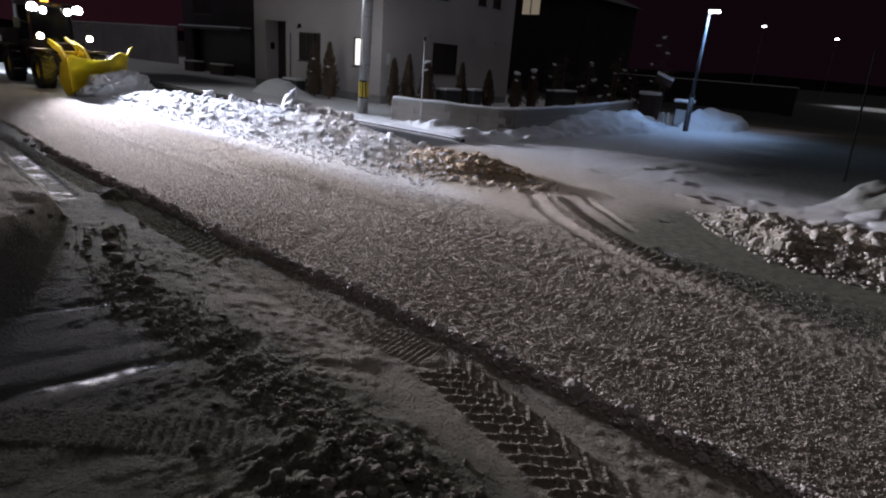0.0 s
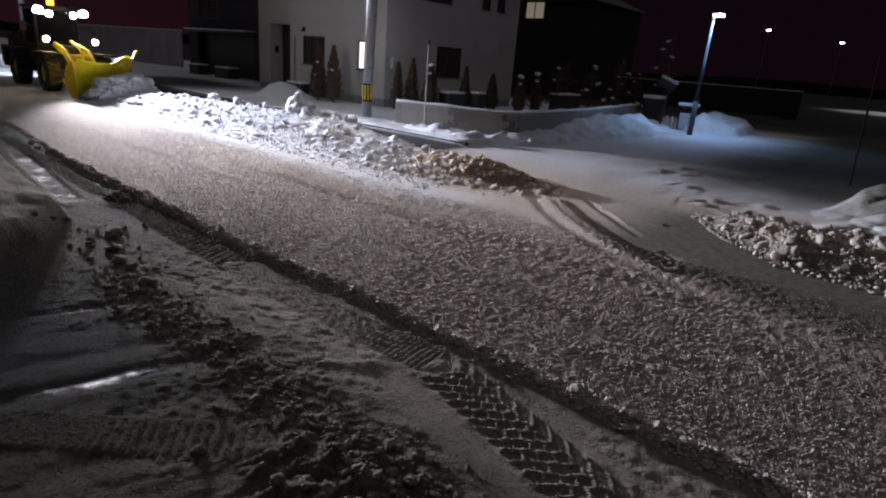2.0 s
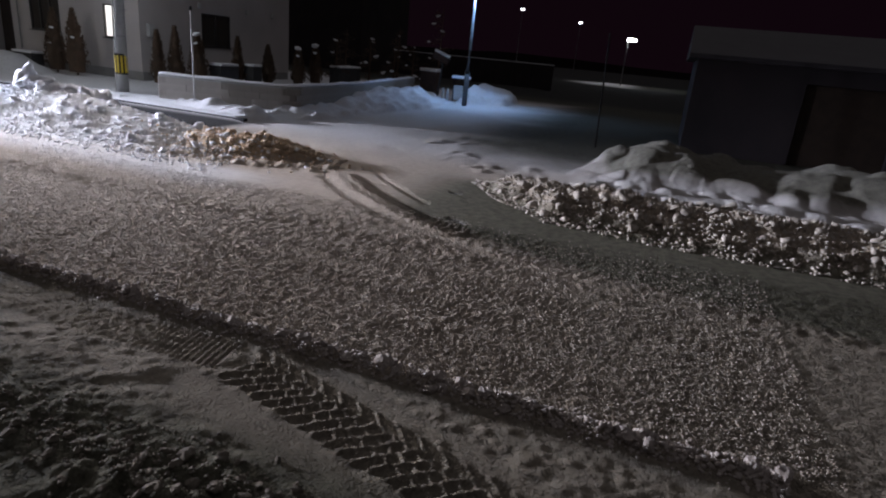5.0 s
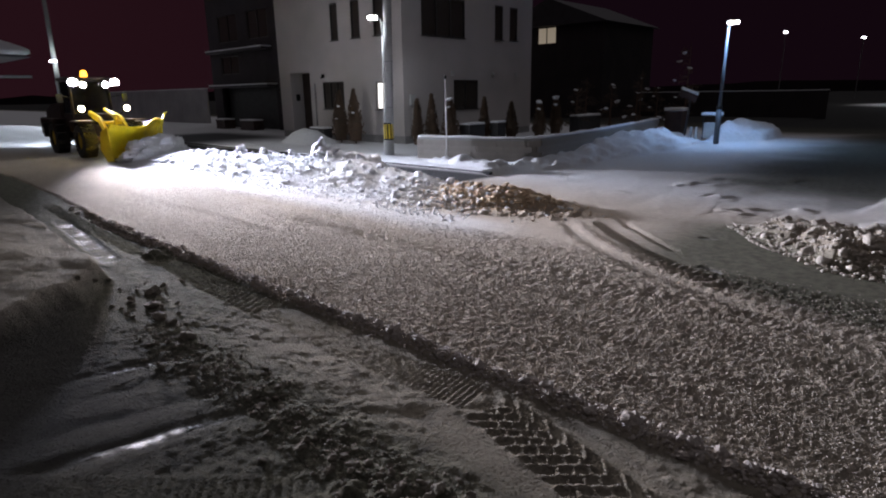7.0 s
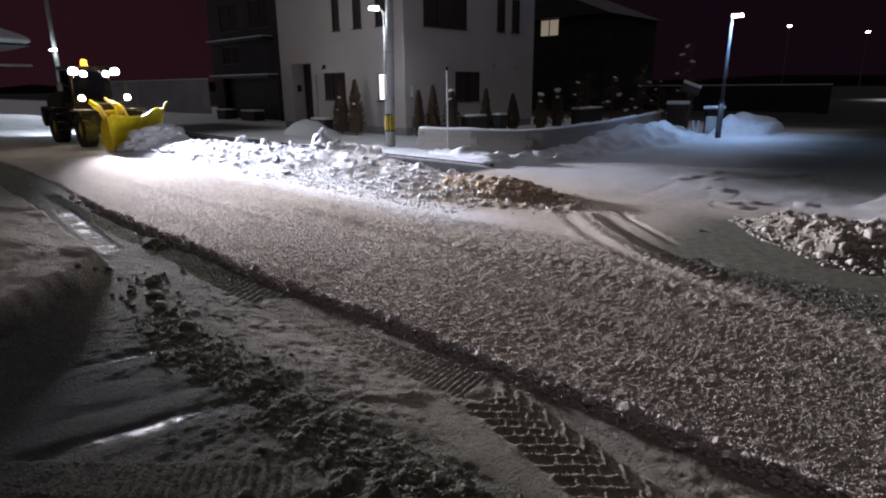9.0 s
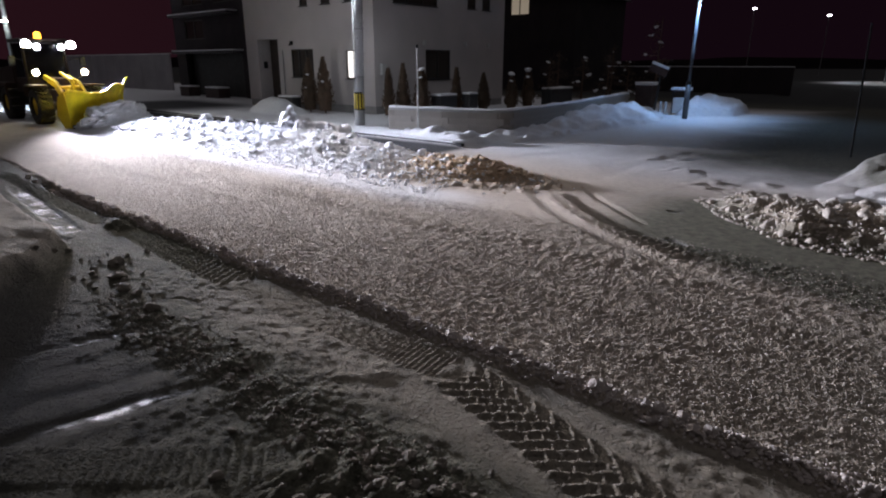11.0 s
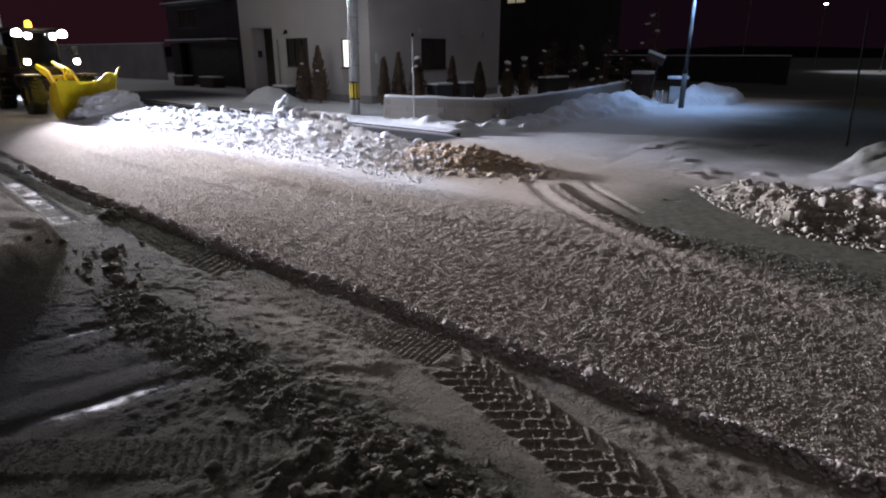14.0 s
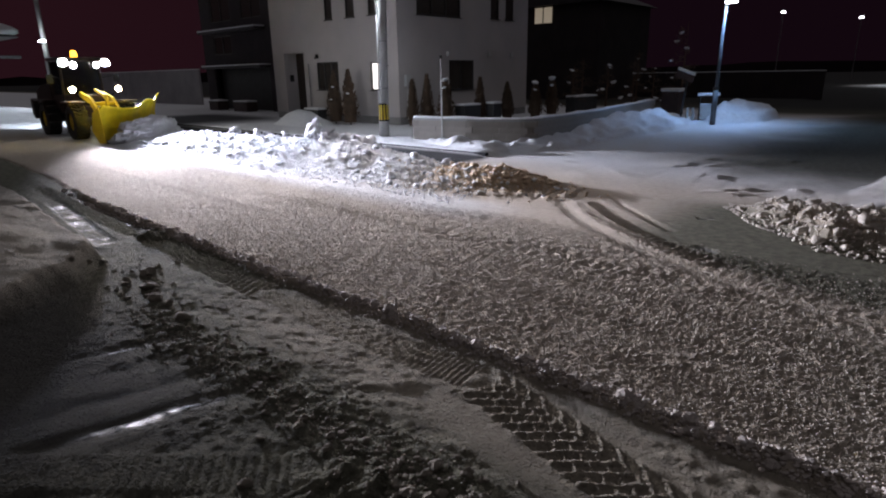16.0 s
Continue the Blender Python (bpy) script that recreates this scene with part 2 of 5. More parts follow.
# ---- ground relief ----
def smooth01(v, a, b):
    t = np.clip((v - a) / (b - a), 0, 1)
    return t * t * (3 - 2 * t)


def hash2(i, j, k):
    v = np.sin(i * 127.1 + j * 311.7 + k * 74.7) * 43758.5453
    return v - np.floor(v)


def vnoise(x, y, k):
    i, j = np.floor(x), np.floor(y)
    u, v = x - i, y - j
    u, v = u * u * (3 - 2 * u), v * v * (3 - 2 * v)
    return (hash2(i, j, k) * (1 - u) + hash2(i + 1, j, k) * u) * (1 - v) + (hash2(i, j + 1, k) * (1 - u) + hash2(i + 1, j + 1, k) * u) * v


def fbm(x, y, size, k, octaves=3):
    s, a, t = 0.0, 1.0, 0.0
    for o in range(octaves):
        s, t, a = s + a * (vnoise(x / size * 2 ** o + 3.1 * o, y / size * 2 ** o, k + o) - 0.5), t + a, a * 0.55
    return s / t * 2


def lumps(x, y, size, k, share=0.7):
    """Rounded lumps, 0 to 1 high, about size across, on a share of the cells."""
    x, y = x / size, y / size
    i, j, best = np.floor(x), np.floor(y), np.zeros_like(x)
    for di in (-1, 0, 1):
        for dj in (-1, 0, 1):
            a, b = i + di, j + dj
            r = 0.3 + 0.55 * hash2(a, b, k + 2)
            d2 = (x - a - hash2(a, b, k)) ** 2 + (y - b - hash2(a, b, k + 1)) ** 2
            h = np.sqrt(np.clip(r * r - d2, 0, None)) * (hash2(a, b, k + 3) < share)
            best = np.maximum(best, h)
    return best


def along(x, y, pts):
    """Distance to a line of points, which side, and the length run along it."""
    best, side, run, total = np.full(x.shape, 1e9), np.zeros_like(x), np.zeros_like(x), 0.0
    for (ax, ay), (bx, by) in zip(pts, pts[1:]):
        n = math.hypot(bx - ax, by - ay)
        ux, uy = (bx - ax) / n, (by - ay) / n
        t = np.clip((x - ax) * ux + (y - ay) * uy, 0, n)
        dx, dy = x - ax - t * ux, y - ay - t * uy
        d = np.hypot(dx, dy)
        near = d < best
        best, side, run = np.where(near, d, best), np.where(near, np.sign(ux * dy - uy * dx), side), np.where(near, total + t, run)
        total += n
    return best, side, run


def heap(x, y, cx, cy, rx, ry, turn=0.0):
    c, s = math.cos(turn), math.sin(turn)
    u, v = ((x - cx) * c + (y - cy) * s) / rx, (-(x - cx) * s + (y - cy) * c) / ry
    return np.clip(1 - u * u - v * v, 0, None)


CURVE = [(-5.07, 8.25), (-4.25, 7.39), (-3.62, 6.89), (-3.05, 6.51), (-2.59, 6.26), (-1.87, 5.95), (-1.31, 5.74), (-0.65, 5.59), (3.0, 5.1)]
CURVE2 = [(-4.53, 9.02), (-3.97, 8.38), (-3.5, 7.96), (-2.86, 7.38)]
CURVELUGS = [(-4.75, 8.45), (-3.95, 7.62), (-3.3, 7.08), (-2.7, 6.68), (-2.0, 6.35)]
BANK = [(-40, 3.0), (-20, 2.6), (-12.0, 2.4), (-9.9, 2.3), (-8.3, 2.15), (-7.65, 2.2), (-7.18, 2.08), (-6.55, 1.63), (-5.92, 0.98), (-5.57, 0.51), (-5.4, -0.5), (-5.3, -4.0), (-5.3, -30.0)]
LUGS = [(-2.55, 2.86), (-2.15, 2.76), (-1.18, 2.48), (0.6, 1.97)]
FINE = [(-7.75, 2.93), (-6.1, 2.80), (-4.9, 2.79)]
FAINT = [(-4.9, 2.79), (-3.6, 2.74), (-2.35, 2.80)]
FARTRACK = [(-13.5, 3.0), (-11.5, 2.90), (-8.4, 2.80)]
LUGS2 = [(-4.2, -0.2), (-3.1, 0.8), (-2.4, 1.4)]


def relief(x, y):
    """Ground height and shares of drive, clean snow, brown, asphalt, ice; drive and asphalt also hold painted shade."""
    wig = 0.05 * fbm(x, y * 0, 0.8, 11) + 0.02 * fbm(x, y * 0, 0.15, 15)
    edge = 3.07 + wig + 0.065 * np.clip(-9.5 - x, 0, 8)
    z = 0.016 * fbm(x, y, 3.0, 21)
    road = smooth01(y, edge - 0.05, edge + 0.05)
    onroad = road * (1 - smooth01(y, 6.5, 7.0))
    # churned snow on the carriageway
    churn = 0.75 + 0.25 * smooth01(fbm(x, y, 1.4, 31), -0.35, 0.4)
    crust = 0.15 * np.abs(fbm(x * 0.9, y, 0.06, 51)) + 0.85 * lumps(x, y, 0.05, 55, 0.9)
    z = z + onroad * churn * (0.0135 * crust + 0.006 * lumps(x, y, 0.1, 45, 0.2) + 0.006 * lumps(x, y, 0.032, 47, 0.9))
    strip = np.exp(-((y - 5.55 - 0.12 * fbm(x, y * 0, 3.0, 61)) / 0.24) ** 2) * smooth01(x, -13, -8)
    z = z + strip * (0.022 * lumps(x, y, 0.07, 65, 0.8)) * (y > 3)
    for c, a, b in ((6.25, -19.0, -9.0), (4.75, -17.0, -7.0)):
        line = np.exp(-((y - c - 0.08 * fbm(x, y * 0, 4.0, 311 + int(c))) / 0.10) ** 2) * smooth01(x, a, a + 3) * (1 - smooth01(x, b - 2, b))
        z = z + line * (0.012 + 0.02 * lumps(x, y, 0.09, 315, 0.8))
    # carriageway edge: a low ridge of clods with the drive a step lower
    low = 0.016 * smooth01(x, -14.0, -8.5)
    z = z - low * (1 - road)
    ridge = np.exp(-((y - edge - 0.05) / 0.06) ** 2)
    z = z + ridge * (0.004 + 0.018 * np.clip(fbm(x, y * 0, 0.5, 71), -0.4, 1) + 0.045 * lumps(x, y, 0.12, 75, 0.7) + 0.026 * lumps(x, y, 0.06, 79))
    # drive: wheel ruts towards the road, rubble line, tyre prints
    drv = 1 - road
    lean = x - 0.23 * y
    rut = np.zeros_like(x)
    for c, w, d in ((-5.02, 0.11, 0.03), (-4.62, 0.16, 0.018), (-4.2, 0.10, 0.025), (-3.80, 0.10, 0.033), (-3.35, 0.13, 0.02), (-2.95, 0.09, 0.02)):
        rut = rut - d * np.exp(-((lean - c - 0.05 * fbm(y, x * 0, 0.9, 85)) / w) ** 2)
    rut = rut + 0.008 * fbm(lean * 5, y * 0.9, 0.9, 87)
    rutted = drv * (1 - smooth01(y, 1.45, 2.1))
    z = z + 0.45 * rut * rutted
    rubble = drv * np.exp(-((y - 1.78 - 0.1 * fbm(x, y * 0, 0.7, 91)) / 0.22) ** 2) * smooth01(x, -5.8, -4.8)
    z = z + rubble * (0.020 * lumps(x, y, 0.12, 95, 0.6) + 0.018 * lumps(x, y, 0.05, 99))
    corner = drv * heap(x, y, -1.7, 1.45, 0.8, 0.55)
    z = z + corner * (0.10 * lumps(x, y, 0.15, 101, 0.8) + 0.05 * lumps(x, y, 0.06, 105))
    z = z + drv * (0.005 * fbm(x, y, 0.12, 111) + 0.009 * lumps(x, y, 0.05, 115, 0.4) * smooth01(fbm(x, y, 0.8, 117), -0.2, 0.3))
    ripple = drv * smooth01(y, 1.9, 2.1) * (1 - smooth01(y, 2.55, 2.75))
    z = z + ripple * 0.016 * fbm(x * 0.8 - y * 1.4, x * 0.35 + y * 0.5, 0.25, 121)
    # block-tread print: square pits between thin walls, staggered, open towards the borders
    d, s, r = along(x, y, LUGS)
    u = d * s / 0.19
    inside = smooth01(1.08 + 0.1 * fbm(x, y, 0.1, 283) - np.abs(u), 0, 0.1) * smooth01(r, 0.3, 0.42)
    bx, by = x + 0.012 * fbm(x, y, 0.1, 287), y + 0.012 * fbm(x, y, 0.1, 288)
    pa, pb = (0.77 * bx + 0.64 * by) / 0.088, (-0.64 * bx + 0.77 * by) / 0.088
    row = np.floor(pb)
    fa, fb = pa + 0.5 * (row % 2), pb
    wall_a = smooth01(np.abs(fb - np.floor(fb) - 0.5), 0.30, 0.40) * (1 - smooth01(u, 0.5, 0.65))
    fa = np.where(u > 0.58, pa, fa)
    wall_b = smooth01(np.abs(fa - np.floor(fa) - 0.5), 0.33, 0.42) * smooth01(u, -0.85, -0.75)
    wall = np.maximum(wall_a, wall_b) * (0.6 + 0.4 * smooth01(fbm(x, y, 0.1, 133), -0.5, 0.1))
    z = z * (1 - inside) + inside * (-low - 0.008 + 0.024 * wall + 0.008 * fbm(x, y, 0.045, 131))
    # smooth sled bands on either side of it
    near_band = smooth01(0.14 - np.abs(d - 0.36), 0, 0.04) * (s < 0) * smooth01(r, 0.0, 0.2)
    far_band = smooth01(0.075 - np.abs(d - 0.275), 0, 0.03) * (s > 0) * smooth01(r, 0.3, 0.5) * smooth01(fbm(x, y, 0.5, 293), -0.45, -0.2)
    band = np.maximum(near_band, far_band) * (1 - inside)
    z = z * (1 - band) + band * (-low - 0.012 + 0.004 * fbm(x, y, 0.3, 295))
    for pts, width, step, slant, deep in ((FINE, 0.2, 0.10, 1.1, 0.026), (FAINT, 0.17, 0.05, 0.4, 0.012), (FARTRACK, 0.13, 0.10, 0.9, 0.026), (LUGS2, 0.16, 0.06, 0.6, 0.012)):
        d, s, r = along(x, y, pts)
        u = d * s / width
        inside = smooth01(1.05 - np.abs(u), 0, 0.12) * 0.85
        ph = r / step + u * slant + 0.15 * fbm(x, y, 0.2, 297)
        z = z * (1 - inside) + inside * (-low - 0.8 * deep + deep * smooth01(np.abs(ph - np.floor(ph) - 0.5), 0.18, 0.36) + 0.005 * fbm(x, y, 0.06, 135))
    for pts in ([(-5.5, 4.6), (1.0, 4.05)], [(-4.5, 5.05), (1.0, 4.75)], [(-2.2, 3.75), (1.0, 3.5)]):
        d, s, r = along(x, y, pts)
        u = d * s / 0.16
        ph = r / 0.055 + np.abs(u) * 0.9
        z = z + smooth01(1.0 - np.abs(u), 0, 0.2) * 0.006 * (smooth01(np.abs(ph - np.floor(ph) - 0.5), 0.15, 0.4) - 0.3) * smooth01(r, 0.1, 0.6)
    stub = heap(x, y, -8.05, 2.9, 0.3, 0.2)
    z = z + 0.05 * stub + np.clip(stub * 3, 0, 1) * 0.07 * lumps(x, y, 0.15, 299, 0.9)
    # turning tracks out of the side street
    for pts, w in ((CURVE, 0.10), (CURVE2, 0.05)):
        d, s, r = along(x, y, pts)
        flat = np.exp(-(d / w) ** 2)
        z = z * (1 - 0.9 * flat) + flat * -0.012 + 0.012 * np.exp(-((d - w * 1.7) / 0.06) ** 2) * lumps(x, y, 0.08, 141, 0.8)
    d, s, r = along(x, y, CURVELUGS)
    u = d * s / 0.17
    ph = r / 0.11 + np.abs(u) * 0.8
    z = z + smooth01(1.0 - np.abs(u), 0, 0.15) * 0.030 * (smooth01(np.abs(ph - np.floor(ph) - 0.5), 0.12, 0.4) - 0.4) * smooth01(r, 0.1, 0.4)
    # snow windrow pushed to the far side
    toe = np.interp(x, [-40, -19, -16, -12, -9, -7.4], [6.6, 6.6, 6.75, 6.9, 7.15, 7.7])
    crest = np.interp(x, [-40, -19, -12, -8.5], [9.0, 9.0, 9.5, 9.2])
    taper = 1 - smooth01(x, -9.3, -6.9)
    up, down = smooth01(y, toe, crest + 0.1), 1 - smooth01(y, crest, np.interp(x, [-16, -11], [10.6, 9.95]))
    bank = np.minimum(up, down) * taper * (1 - 0.55 * smooth01(x, -12.5, -8.5)) * smooth01(x, -23.5, -20)
    rough = np.clip(bank * 3, 0, 1) * np.interp(x, [-19, -13], [0.2, 0.9])
    z = z + np.interp(x, [-20, -14, -11], [0.28, 0.36, 0.44]) * bank + rough * (0.06 * lumps(x, y, 0.45, 151, 0.6) + 0.036 * lumps(x, y, 0.2, 155, 0.6) + 0.016 * lumps(x, y, 0.09, 159) + 0.05 * fbm(x, y, 0.6, 161))
    spill = smooth01(y, toe - 0.25, toe + 0.3) * (1 - smooth01(y, 10.2, 10.6)) * taper
    # brown heap at its end
    bh = heap(x, y, -6.9, 8.85, 1.4, 0.62, 0.06)
    z = z + bh * 0.23 + np.clip(bh * 3, 0, 1) * (0.05 * lumps(x, y, 0.2, 171) + 0.03 * lumps(x, y, 0.08, 175))
    bskirt = heap(x, y, -6.9, 8.55, 2.3, 1.1, 0.1)
    z = z + np.clip(bskirt * 3, 0, 1) * 0.06 * lumps(x, y, 0.13, 181, 0.6)
    # pile of broken snow on the near corner of the side street, and the banks behind it
    ptoe = np.interp(x, [-3.1, -2.87, -2.2, -1.7, -1.2, -0.5, 0.2, 1.0, 9, 14], [9.8, 9.4, 8.5, 8.1, 7.6, 7.58, 7.5, 7.42, 7.4, 7.4])
    pile = smooth01(y, ptoe, ptoe + 0.75) * (1 - smooth01(y, 8.9, 9.7)) * smooth01(x, -3.0, -1.7)
    z = z + 0.22 * pile + np.clip(pile * 3, 0, 1) * (0.10 * lumps(x, y, 0.24, 191, 0.7) + 0.06 * lumps(x, y, 0.11, 195, 0.8))
    b2 = smooth01(x + 0.3 * fbm(x, y, 0.8, 271), -1.5, 0.0) * np.clip(1 - ((y - 12.2 - 0.5 * fbm(x, y * 0, 1.6, 275)) / 1.35) ** 2, 0, None) * (1 - smooth01(x, 10, 12))
    z = z + b2 ** 0.7 * (0.56 + 0.34 * fbm(x, y * 0.5, 1.3, 201)) + np.clip(b2 * 4, 0, 1) * (0.22 * lumps(x, y, 0.8, 205, 0.6) + 0.05 * lumps(x, y, 0.35, 207, 0.5) + 0.05 * fbm(x, y, 0.5, 209))
    mid = smooth01(x, -2.2, -0.5) * smooth01(y, 9.2, 9.8) * (1 - smooth01(y, 11, 11.6))
    z = z + mid * (0.10 + 0.09 * lumps(x, y, 0.35, 211, 0.6))
    # pavement behind the kerb, mounds along the garden wall and round the lamp
    pave = smooth01(y, 11.46, 11.5) * (1 - smooth01(x, -9.6, -9.0))
    z = z + 0.12 * pave
    side = (1 - smooth01(x, -9.0, -7.8)) * smooth01(y, 11.5, 12.4)
    wx, wy = x + 0.55 * fbm(x, y, 1.3, 261), y + 0.6 * fbm(x, y, 1.5, 265)
    m = heap(wx, wy, -9.5, 20.6, 1.25, 4.4)
    m2 = heap(x, y, -9.2, 15.0, 0.8, 2.4)
    m3 = heap(wx, wy, -8.0, 27.4, 1.25, 2.4)
    m4 = heap(wx, y, -20.9, 14.2, 1.6, 0.9)
    m5 = heap(x, y, -10.6, 12.4, 1.6, 0.5)
    z = z + 0.50 * m + 0.12 * m2 + (0.75 + 0.3 * fbm(x, y, 0.8, 223)) * m3 ** 0.7 + (0.46 + 0.2 * fbm(x, y, 0.8, 227)) * m4 + 0.14 * m5
    z = z + np.clip((m + m2 + m3 + m5) * 3, 0, 1) * (0.14 * lumps(x, y, 0.35, 221, 0.5) + 0.08 * fbm(x, y, 0.6, 225))
    # snow banks beside the drive
    d, s, r = along(x, y, BANK)
    din = -s * d + 0.06 * fbm(x, y, 0.4, 233)
    lb = smooth01(din, 0.0, 0.2)
    z = z + lb * 0.25 + smooth01(din, 0.1, 2.2) * (0.36 + 0.14 * fbm(x, y, 1.6, 231)) + lb * (0.05 * lumps(x, y, 0.7, 235, 0.5) + 0.02 * fbm(x, y, 0.3, 237))
    # banked snow behind the loader
    rb_ = heap(x + 1.2 * fbm(x, y, 3.0, 331), y, -52, 8.5, 12, 4.5)
    z = z + 1.0 * rb_
    # side street ruts
    ss = smooth01(y, 9, 11) * smooth01(x, -8.2, -7) * (1 - smooth01(x, -2.2, -1.2))
    z = z + ss * (0.014 * fbm(x * 2.2, y * 0.4, 0.9, 241) + 0.05 * lumps(x, y, 0.25, 245, 0.35) * smooth01(fbm(x, y, 1.5, 247), 0, 0.4))
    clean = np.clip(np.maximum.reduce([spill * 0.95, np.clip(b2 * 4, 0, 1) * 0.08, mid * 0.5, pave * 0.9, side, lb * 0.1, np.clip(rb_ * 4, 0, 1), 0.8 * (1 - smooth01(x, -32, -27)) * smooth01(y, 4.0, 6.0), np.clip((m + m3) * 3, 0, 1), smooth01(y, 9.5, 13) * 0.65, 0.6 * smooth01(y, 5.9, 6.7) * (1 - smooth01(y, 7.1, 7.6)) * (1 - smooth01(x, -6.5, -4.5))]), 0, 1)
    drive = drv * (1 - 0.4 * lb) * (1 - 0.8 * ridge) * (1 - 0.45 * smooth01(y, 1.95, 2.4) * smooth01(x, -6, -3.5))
    # unlit side street and distance darkened in colour; pale disc paints the distant lamp's pool
    dimmed = np.maximum(smooth01(x + 0.6 * fbm(x, y, 2.0, 257), -7.0, -3.0) * smooth01(y + 0.8 * fbm(x, y, 1.5, 259), 10.8, 14.5), smooth01(y, 29, 33) * (1 - np.clip(2 * heap(x, y, -3.0, 86, 12, 12), 0, 1))) * (1 - np.clip(b2 * 4, 0, 1))
    # far bank's snow coloured dark in place of the weak light on it
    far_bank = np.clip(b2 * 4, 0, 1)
    clean, drive = clean * (1 - dimmed) * (1 - 0.9 * far_bank), np.maximum.reduce([drive, dimmed, 0.9 * far_bank])
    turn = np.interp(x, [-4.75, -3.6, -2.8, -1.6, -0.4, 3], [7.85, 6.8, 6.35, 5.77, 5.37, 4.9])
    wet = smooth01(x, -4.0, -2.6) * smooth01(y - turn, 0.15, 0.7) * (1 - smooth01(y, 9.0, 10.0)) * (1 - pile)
    # the road's right end is mixed towards the drive tone too
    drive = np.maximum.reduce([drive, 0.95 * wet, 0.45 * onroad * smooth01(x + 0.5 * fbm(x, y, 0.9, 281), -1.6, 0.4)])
    brown = np.clip(bh * 2.5, 0, 1)
    brown = np.maximum(brown, pile * 0.18)
    gutter = smooth01(y, np.interp(x, [-16, -11], [10.6, 10.05]), np.interp(x, [-16, -11], [10.75, 10.2]) + 0.1 * fbm(x, y, 0.3, 255)) * (1 - smooth01(y, 11.46, 11.5)) * (1 - smooth01(x, -9.3, -8.8))
    gap = smooth01(x, -34, -31) * (1 - smooth01(x, -27, -23)) * smooth01(y, 9.6, 10.2) * (1 - smooth01(y, 15, 17))
    # gutter is asphalt; gap and distance darkened, bank shade painted on near-left drive
    asphalt_shade = np.clip(np.maximum.reduce([gutter, 0.92 * gap, 0.9 * smooth01(y, 30, 38) * (1 - np.clip(2 * heap(x, y, -3.0, 86, 12, 12), 0, 1)), 0.45 * dimmed, 0.84 * drv * (1 - lb) * (1 - smooth01(lean, -4.2, -2.2)) * (1 - smooth01(y, 1.1, 2.1))]), 0, 1)
    ice = np.zeros_like(x)
    grain = 0.35 + 0.65 * smooth01(fbm(x * 0.5 - y * 0.1, y * 2.2, 0.09, 285), -0.2, 0.3)
    icy = 0.4 * smooth01(fbm(x * 2.5, y * 1.2, 0.25, 251), -0.1, 0.35)
    lean = lean + 0.03 * fbm(y, y * 0, 0.35, 301)
    streak = smooth01(fbm(lean * 7, y * 1.3, 0.2, 303), -0.35, 0.1) * np.maximum(np.exp(-(((lean + 5.0) / 0.04) ** 2)) * (1 - smooth01(y, 1.7, 1.85)) * smooth01(y, 1.1, 1.3), np.exp(-(((lean + 3.80) / 0.05) ** 2)) * (1 - smooth01(y, 1.25, 1.75)) * smooth01(y, 0.55, 0.95)) * drv
    ice = 0.75 * streak * grain
    p1 = smooth01(0.075 - np.abs(y - edge + 0.06), 0, 0.03) * smooth01(x, -12.2, -11.8) * (1 - smooth01(x, -8.9, -8.5))
    p2 = smooth01(0.17 - np.abs(y - 2.55 + 0.1 * (x + 9.8)), 0, 0.08) * smooth01(x, -12, -11.4) * (1 - smooth01(x, -8.3, -8.0))
    p3 = heap(x, y, -2.2, 6.84, 0.2, 0.05, -0.5) * 2
    p4 = heap(x, y, -2.75, 8.3, 0.12, 0.05) * 2
    flat = np.clip(np.maximum.reduce([p1, p2, p3, p4]), 0, 1)
    z = z * (1 - 0.85 * flat) - 0.05 * 0.85 * flat
    z = z * (1 - 0.8 * streak) - (0.03 - 0.004 * fbm(x, y, 0.2, 289)) * 0.8 * streak
    ice = np.clip(np.maximum.reduce([ice, p1 * icy, p2 * icy, p3, p4]), 0, 1)
    return z, drive, clean, brown, asphalt_shade, ice, np.clip(onroad * churn + 0.5 * spill + 0.6 * pile + 0.25 * drv + 0.5 * ridge, 0, 1)


def spaced(stops):
    out = [stops[0][0]]
    for (a, da), (b, db) in zip(stops, stops[1:]):
        while out[-1] < b - 1e-6:
            f = (out[-1] - a) / (b - a)
            out.append(min(b, out[-1] + da * (1 - f) + db * f))
    return np.array(out)


gx = spaced([(-450, 60), (-60, 4), (-32, 0.25), (-17, 0.11), (-9.5, 0.05), (-5.2, 0.026), (-3.2, 0.02), (-2.5, 0.013), (-0.9, 0.013), (-0.5, 0.02), (1.3, 0.028), (2.2, 0.06), (9, 0.2), (40, 4), (450, 60)])
gy = spaced([(-450, 60), (-30, 4), (-1.0, 0.12), (0.5, 0.026), (1.9, 0.018), (2.2, 0.013), (3.3, 0.015), (4.2, 0.024), (7.0, 0.042), (12.5, 0.055), (16, 0.12), (30, 0.25), (60, 3), (700, 60)])
GX, GY = np.meshgrid(gx, gy)
fields = relief(GX.ravel(), GY.ravel())
fade = 1 - smooth01(np.hypot(GX.ravel(), GY.ravel()), 40, 60)
nx, ny = len(gx), len(gy)
verts = np.stack([GX.ravel(), GY.ravel(), fields[0] * fade], 1)
q = (np.arange(ny - 1)[:, None] * nx + np.arange(nx - 1)[None, :]).ravel()
quads = np.stack([q, q + 1, q + nx + 1, q + nx], 1)
gm = bpy.data.meshes.new("ground")
gm.vertices.add(len(verts))
gm.vertices.foreach_set("co", verts.ravel().astype(np.float32))
gm.loops.add(quads.size)
gm.loops.foreach_set("vertex_index", quads.ravel().astype(np.int32))
